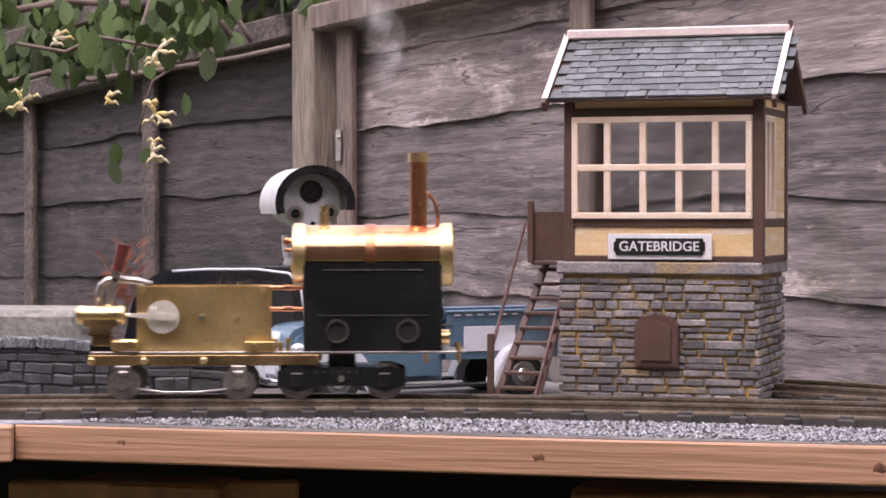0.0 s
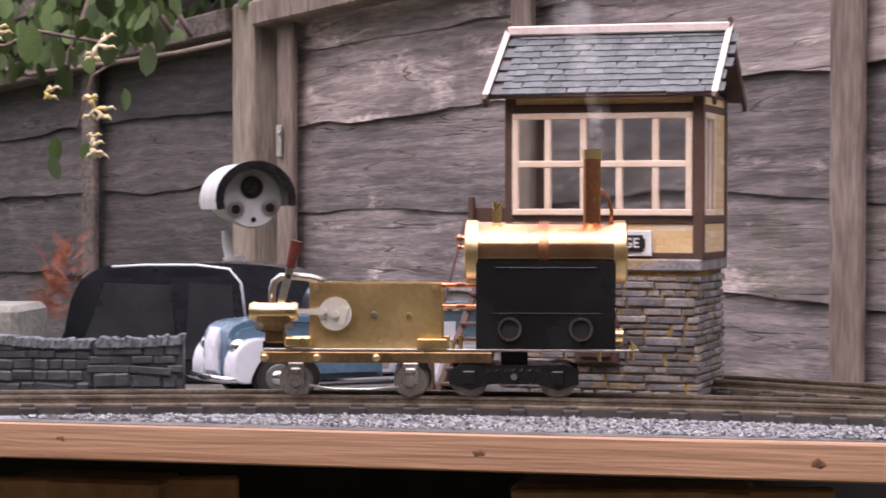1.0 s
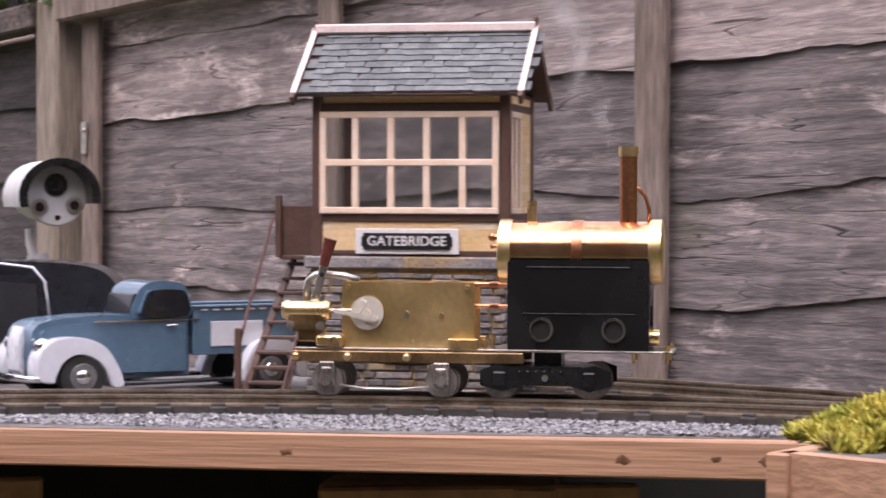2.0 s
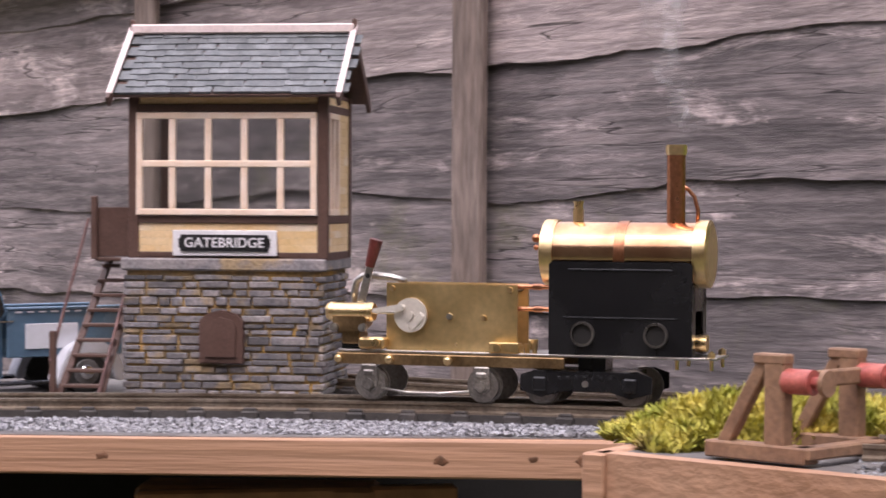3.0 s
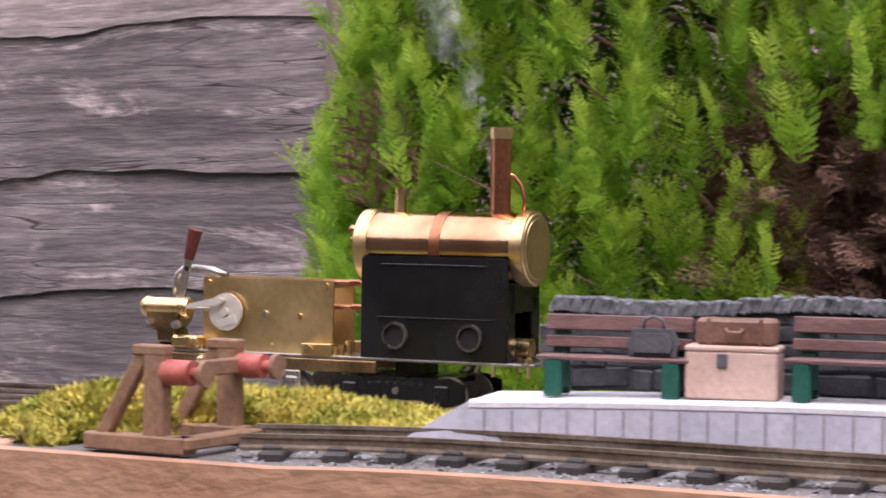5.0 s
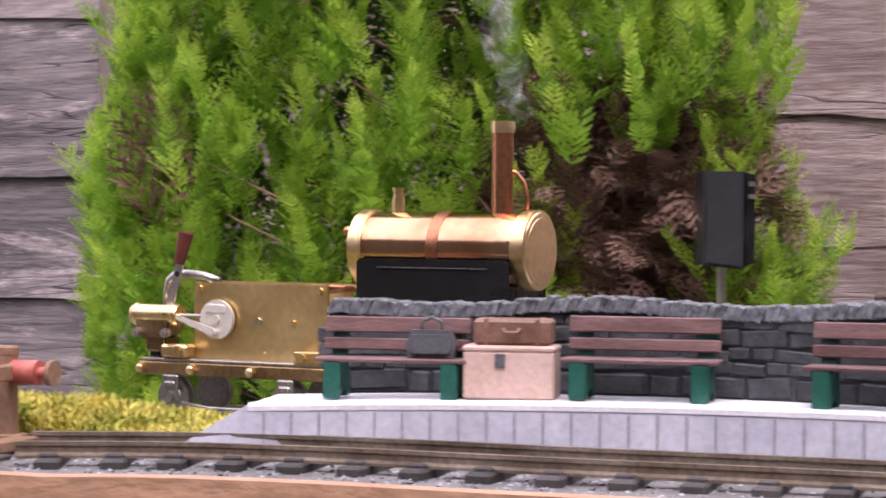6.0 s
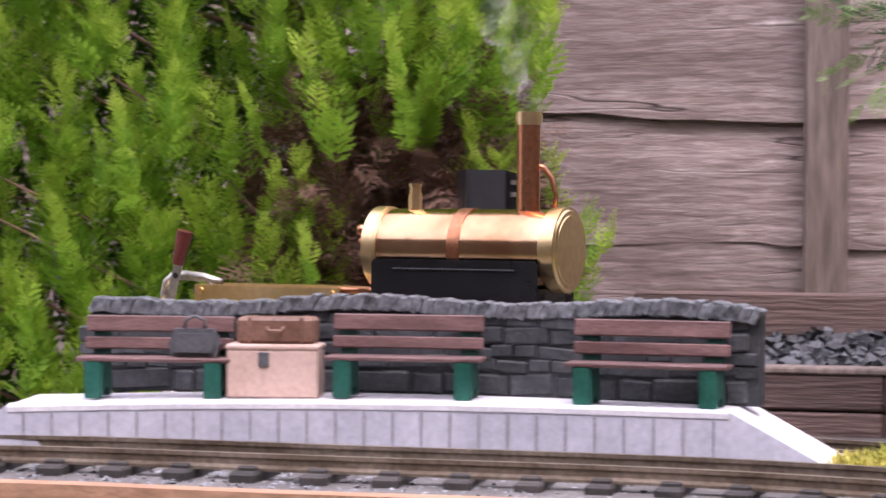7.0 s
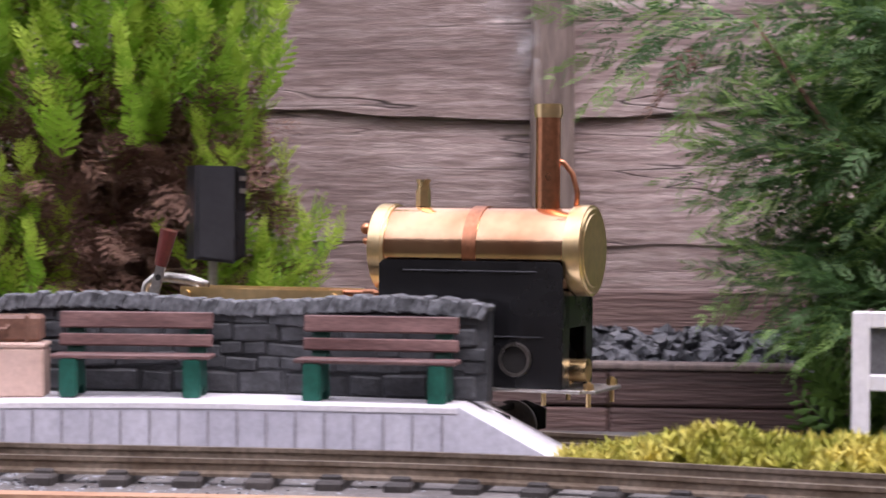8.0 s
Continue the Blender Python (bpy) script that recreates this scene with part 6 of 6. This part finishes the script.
def moss_bank(line_pts, width, height, zbase, count, seed, label, fade=0.05):
    S, line = catmull(line_pts)
    T = np.gradient(line, axis=0)
    T /= np.linalg.norm(T[:, :2], axis=1)[:, None]
    rr = random.Random(seed)
    bk = thing("moss_bank", label, "moss", Matrix())

    def top(s, u):
        e = min(1, s / 0.05, (S[-1] - s) / fade)
        return height * max(0, 1 - (u / width) ** 2) ** 0.5 * max(0.1, e) ** 0.7 * (0.8 + 0.45 * noise.noise((s * 22, u * 25, seed)))

    bm = BM()
    grid = []
    for i in range(0, len(line), 1):
        grid.append([bm.verts.new((line[i][0] - T[i][1] * u, line[i][1] + T[i][0] * u, zbase + top(S[i], u) - 0.002)) for u in np.linspace(-width, width, 9)])
    for a, b in zip(grid, grid[1:]):
        for k in range(8):
            bm.faces.new((a[k], a[k + 1], b[k + 1], b[k]))
    bmesh.ops.recalc_face_normals(bm, faces=bm.faces[:])
    part("mound", bm, M_moss, bk)
    pl = []
    for _ in range(count):
        i = rr.randrange(len(line))
        u = width * rr.uniform(-1, 1)
        p = (line[i][0] - T[i][1] * u + rr.uniform(-0.005, 0.005), line[i][1] + T[i][0] * u, zbase + top(S[i], u) - 0.001)
        e = Euler((rr.uniform(-0.6, 0.9), rr.uniform(-0.6, 0.6), rr.uniform(0, 6.28)))
        sz = rr.uniform(0.003, 0.0085)
        pl.append(np.array(Matrix.LocRotScale(p, e, (sz, sz, sz))))
    ob = new("moss_growth", strew("moss_growth", TUFT_V, TUFT_F, pl, M_moss))
    ob.parent = bk
    ob["kind"] = "stuff"
    return bk


moss_bank([(0.315, 1.085, 0), (0.375, 1.085, 0), (0.44, 1.06, 0), (0.50, 1.01, 0), (0.545, 0.965, 0)], 0.042, 0.030, SB - 0.002, 6500, 3, "yellow-green moss bank beside the siding", 0.20)
moss_bank([(0.765, 0.665, 0), (0.80, 0.61, 0), (0.84, 0.54, 0), (0.88, 0.46, 0), (0.92, 0.37, 0)], 0.036, 0.016, SB - 0.001, 4500, 4, "yellow-green moss bank beyond the platform ramp")

# ---- timber planter with slate gravel ----
pt = thing("planter", "brown stained timber raised bed with dark gravel", "planter", pose(1.006, 1.002, 0, 0, 0, -51))
for z, h in ((1.189, 0.024), (1.2135, 0.022), (1.164, 0.024)):
    for k in range(2):
        bm = BM()
        bx(bm, 0.062 + 0.122 * k, 0, z, 0.1215, 0.018, h, bevel=0.0015)
        part("plank", bm, M_planter, pt, "brown plank")
bm = BM()
bx(bm, 0.12, 0.004, 1.227, 0.25, 0.028, 0.004, bevel=0.001)
part("ledge", bm, M_batten, pt, "grey ledge")
bm = BM()
bx(bm, 0.12, 0.21, 1.21, 0.36, 0.018, 0.115, bevel=0.0015)
part("back_board", bm, M_planter, pt, "brown back board")
for k in range(3):
    bm = BM()
    bx(bm, 0.262, 0.02, 1.184 + 0.04 * k + 0.02, 0.018, 0.05, 0.0385, bevel=0.001)
    part("corner_block", bm, M_grey, pt, "dark grey stacked corner block")
bm = BM()
bx(bm, -0.008, 0.01, 1.215, 0.016, 0.045, 0.105, bevel=0.0015)
part("end_post", bm, M_planter, pt, "dark brown end post")
gp, grr = [], random.Random(12)
for _ in range(900):
    y = grr.uniform(0.012, 0.20)
    gp.append(rand_place(grr, (grr.uniform(-0.04, 0.25), y, 1.220 + 0.016 * (y / 0.2) + grr.uniform(-0.002, 0.004)), grr.uniform(0.003, 0.0065), 3))
gv = new("gravel", strew("gravel", CHIP_V, CHIP_F, gp, M_gravel))
gv.matrix_basis = pt.matrix_basis.copy()
tagged(gv, "dark grey slate gravel filling the raised bed", "gravel", kind="stuff")
bm = BM()
v = [bm.verts.new(p) for p in ((-0.05, 0.01, 1.218), (0.27, 0.01, 1.218), (0.27, 0.2, 1.234), (-0.05, 0.2, 1.234))]
bm.faces.new(v)
part("fill", bm, M_gravel, pt)

# ---- white framed model stand ----
ws = thing("white_stand", "white painted model frame with a small blue-grey panel", "stand", pose(0.9005, 0.597, 1.2175, 0, 0, -60))
for x in (0.0, 0.06):
    bm = BM()
    bx(bm, x, 0, 0.0305, 0.0085, 0.006, 0.061, bevel=0.0008)
    part("post", bm, M_white, ws)
for z, h in ((0.057, 0.008), (0.027, 0.008)):
    bm = BM()
    bx(bm, 0.03, -0.0005, z, 0.052, 0.005, h, bevel=0.0008)
    part("rail", bm, M_white, ws)
bm = BM()
bx(bm, 0.03, 0.001, 0.042, 0.052, 0.002, 0.023)
pn = part("panel", bm, M_bag, ws, "blue-grey panel")
bm = BM()
bx(bm, 0.03, -0.001, 0.042, 0.034, 0.001, 0.015, bevel=0.0004)
part("picture_plate", bm, M_blue, pn)

# ---- black box on a stake ----
bb = thing("garden_speaker", "black plastic box on a stake in front of the conifer", "garden box", pose(0.932, 1.112, 0, 0, 0, -28))
bm = BM()
prism(bm, car_pts((-17, 1292), (9, 1289), (9, 1352), (-17, 1352)), -0.016, 0.016, 0.002)
part("case", bm, M_grey, bb)
bm = BM()
prism(bm, car_pts((9.4, 1290), (17, 1294), (17, 1350), (9.4, 1352)), -0.014, 0.016, 0.0015)
part("side_case", bm, M_black, bb)
bm = BM()
bx(bm, 0.0145, -0.0145, 1.344, 0.004, 0.001, 0.003)
bx(bm, 0.0145, -0.0145, 1.336, 0.004, 0.001, 0.003)
part("indicator", bm, M_steel, bb, "small pale marks")
bm = BM()
cyl(bm, (-0.002, 0, 1.14), (-0.002, 0, 1.292), 0.003, seg=10)
part("stake", bm, M_steel, bb, "grey stake")

# ---- honeysuckle over the fence ----
hs = thing("honeysuckle", "honeysuckle with dark oval leaves, twining stems and cream flowers", "climber", Matrix())
LEAF_V = [(0, 0, 0), (0.20, 0.22, 0.03), (0.27, 0.5, 0.04), (0.19, 0.8, 0.02), (0, 1.0, -0.06), (-0.19, 0.8, 0.02), (-0.27, 0.5, 0.04), (-0.20, 0.22, 0.03), (0, 0.5, -0.03)]
LEAF_F = [(0, 1, 8), (1, 2, 8), (2, 3, 8), (3, 4, 8), (4, 5, 8), (5, 6, 8), (6, 7, 8), (7, 0, 8)]
bm = BM()
bmv = [bm.verts.new(p) for p in LEAF_V]
for f in LEAF_F:
    bm.faces.new([bmv[i] for i in f])
LEAF = mesh_of("leaf", bm, M_leaf, angle=80)
lr = random.Random(31)


def hang_leaf(p, size):
    ob = new("leaf", LEAF)
    ob.parent = hs
    ob.matrix_basis = pose(*p) @ Euler((lr.uniform(-2.2, -0.9), lr.uniform(-0.7, 0.7), lr.uniform(-0.8, 0.8))).to_matrix().to_4x4() @ Matrix.Diagonal((size * lr.uniform(0.9, 1.25), size, size, 1))


def view_pt(px, py, d):
    """Bearing from two screen-like fractions: degrees right of ahead, degrees above level."""
    return polar(px, d, EYE + d * math.tan(radians(py)))


for _ in range(210):
    f = lr.random()
    az = -12.0 + 6.8 * f ** 1.2
    hi = 5.6
    lo = 2.4 + 2.2 * f
    hang_leaf(view_pt(az, lr.uniform(lo, hi), lr.uniform(2.1, 2.6)), lr.uniform(0.016, 0.032))
for az, el, s in ((-8.2, 3.6, 0.040), (-8.3, 1.75, 0.026), (-8.45, 1.3, 0.026), (-6.0, 4.15, 0.034), (-6.9, 4.4, 0.034), (-8.9, 4.6, 0.04), (-6.6, 3.0, 0.024), (-7.5, 1.6, 0.018)):
    hang_leaf(view_pt(az, el, 2.15), s)
for pts, w in (([(-7.4, 5.6), (-7.7, 4.6), (-8.0, 3.9), (-8.0, 3.4)], 0.0022), ([(-6.8, 3.7), (-7.4, 3.3), (-7.6, 2.7), (-7.8, 1.9)], 0.0018), ([(-11.5, 3.1), (-10, 3.5), (-9, 3.3), (-7, 3.6), (-5.2, 3.9), (-3.9, 4.2)], 0.0035),
               ([(-6.3, 5.6), (-5.8, 5.0), (-5.4, 4.4)], 0.004), ([(-5.6, 5.6), (-5.2, 4.8), (-4.9, 4.3)], 0.0035), ([(-11, 5.0), (-9.5, 5.3), (-8, 5.2)], 0.005), ([(-10.8, 4.2), (-9.6, 4.0), (-8.8, 4.4), (-7.0, 4.1)], 0.0025)):
    bm = BM()
    tube(bm, [view_pt(a, e, 2.3 if w > 0.003 else 2.16) for a, e in pts], w * 0.8, 7)
    part("stem", bm, M_vine, hs, "twining woody stem")


def flower(az, el, n, spread, d=2.12):
    bm = BM()
    c = view_pt(az, el, d)
    for _ in range(n):
        a = lr.uniform(0, 6.28)
        dv = Vector((math.cos(a), -0.3 + 0.5 * lr.random(), math.sin(a))) * spread * lr.uniform(0.6, 1.1)
        tube(bm, [c, c + dv * 0.5 + Vector((0, 0, 0.001)), c + dv], [0.0012, 0.0018, 0.0026], 6)
        e = c + dv
        for s in (-1, 1):
            tube(bm, [e, e + dv * 0.2 + Vector((s * 0.004, 0, 0.002)), e + dv * 0.28 + Vector((s * 0.007, 0, -0.001))], [0.0018, 0.0016, 0.0005], 5)
    part("flower", bm, M_petal, hs, "cream and yellow honeysuckle flower")


flower(-7.3, 4.05, 5, 0.013)
flower(-7.35, 2.45, 7, 0.011)
flower(-7.45, 1.45, 5, 0.010)
flower(-10.7, 2.75, 4, 0.010)
flower(-9.9, 4.35, 3, 0.010)
flower(-8.6, 2.85, 2, 0.010)

# ---- dark ivy above the far fence run ----
iv, ir = [], random.Random(77)
for _ in range(4200):
    s_, z_ = ir.uniform(-3.0, 0.1), ir.uniform(0.03, 0.42)
    base_ = FENCE @ Vector((s_, ir.uniform(-0.06, 0.10), 1.635 + 0.062 * s_ + z_))
    e = Euler((ir.uniform(-2.4, -0.6), ir.uniform(-0.8, 0.8), ir.uniform(-1.5, 0.6)))
    k = ir.uniform(0.03, 0.06)
    iv.append(np.array(Matrix.LocRotScale(base_, e, (k, k, k))))
tagged(new("ivy", strew("ivy", LEAF_V, LEAF_F, iv, M_leaf)), "dark ivy leaves crowding over the fence top", "ivy", kind="stuff")

# ---- wisps of steam above the chimney ----
M_steam = bpy.data.materials.new("thin_steam")
M_steam.use_nodes = True
sn, sl = M_steam.node_tree.nodes, M_steam.node_tree.links
pb = sn["Principled BSDF"]
pb.inputs["Base Color"].default_value, pb.inputs["Roughness"].default_value = (0.85, 0.85, 0.86, 1), 1.0
tn = sn.new("ShaderNodeTexNoise")
tn.inputs["Scale"].default_value, tn.inputs["Detail"].default_value = 45, 3
tc = sn.new("ShaderNodeTexCoord")
sl.new(tc.outputs["Object"], tn.inputs[0])
ta = sn.new("ShaderNodeMapRange")
ta.inputs[1].default_value, ta.inputs[2].default_value, ta.inputs[3].default_value, ta.inputs[4].default_value = 0.42, 0.75, 0.0, 0.13
sl.new(tn.outputs[0], ta.inputs[0])
sl.new(ta.outputs[0], pb.inputs["Alpha"])
plume = thing("steam_plume", "thin wisps of white steam above the chimney", "steam", Matrix())
for k in range(7):
    bm = BM()
    f = k / 6
    vs = ball(bm, (-0.030 * f - 0.004 * math.sin(k * 2.1), 0.002 * math.cos(k), 0.174 + 0.085 * f), 0.006 + 0.011 * f, 0.8, 0.8, 1.5, 20)
    for v in vs:
        v.co += Vector((noise.noise(v.co * 90), noise.noise(v.co * 90 + Vector((5, 0, 0))), noise.noise(v.co * 90 + Vector((0, 7, 0))))) * 0.006
    part("steam_wisp", bm, M_steam, plume).visible_shadow = False


# ---- movement ----
def motions():
    # arc length along the main line of the locomotive's middle
    drive = [(0, 0.6526), (0.5, 0.7272), (1, 0.8108), (1.5, 0.884), (2, 0.9659), (3.3, 1.1692), (3.5, 1.1998), (4, 1.2792), (4.5, 1.3477), (5, 1.4255), (6.5, 1.6476), (7, 1.7295), (7.5, 1.803), (8, 1.8845)]
    t_k, s_k = [a for a, _ in drive], [b for _, b in drive]
    # smooth in between: a cubic through the stations
    d = [0.0] * len(t_k)
    for i in range(len(t_k)):
        lo, hi = max(i - 1, 0), min(i + 1, len(t_k) - 1)
        d[i] = (s_k[hi] - s_k[lo]) / (t_k[hi] - t_k[lo])

    def s_at(t):
        i = min(max(sum(1 for q in t_k if q <= t) - 1, 0), len(t_k) - 2)
        h = t_k[i + 1] - t_k[i]
        u = (t - t_k[i]) / h
        return ((2 * u ** 3 - 3 * u * u + 1) * s_k[i] + (u ** 3 - 2 * u * u + u) * h * d[i] + (3 * u * u - 2 * u ** 3) * s_k[i + 1] + (u ** 3 - u * u) * h * d[i + 1])

    rows = []
    for k in range(0, 81, 2):
        t = k / 10
        a = Vector(along(S_main, MAIN, s_at(t) - 0.175)[0])
        b = Vector(along(S_main, MAIN, s_at(t) - 0.025)[0])
        u = (b - a).normalized()
        rows.append((t, pose(*(b + 0.025 * u), 0, 0, math.degrees(math.atan2(u.y, u.x)))))
    walk(loco, rows)
    # the wisps sway round the chimney as they trail
    stack = pose(0.031, 0, 0)
    walk(plume, [(t, q @ stack @ pose(0, 0, 0.004 * math.sin(5 * t), 0, 4 * math.sin(2.3 * t), 40 * math.sin(1.7 * t))) for t, q in rows])
    steps = [k / 15 for k in range(121)]
    for w, at, rad in wheels:
        walk(w, [(t, pose(*at, 0, math.degrees(s_at(t) / rad), 0)) for t in steps])
    turn = 83.0 * 15
    walk(crank, [(t, pose(*CRANK, 0, -turn * t, 0)) for t in steps])
    rod_rows = []
    for t in steps:
        a = radians(-turn * t)
        pin = Vector((CRANK[0] + 0.0072 * math.cos(a), CRANK[1] - 0.0045, CRANK[2] - 0.0072 * math.sin(a)))
        tilt = math.degrees(math.asin(max(-1, min(1, (pin.z - 0.0565) / 0.0285))))
        rod_rows.append((t, pose(*pin, 0, -tilt, 0)))
    walk(rod, rod_rows)


motions()
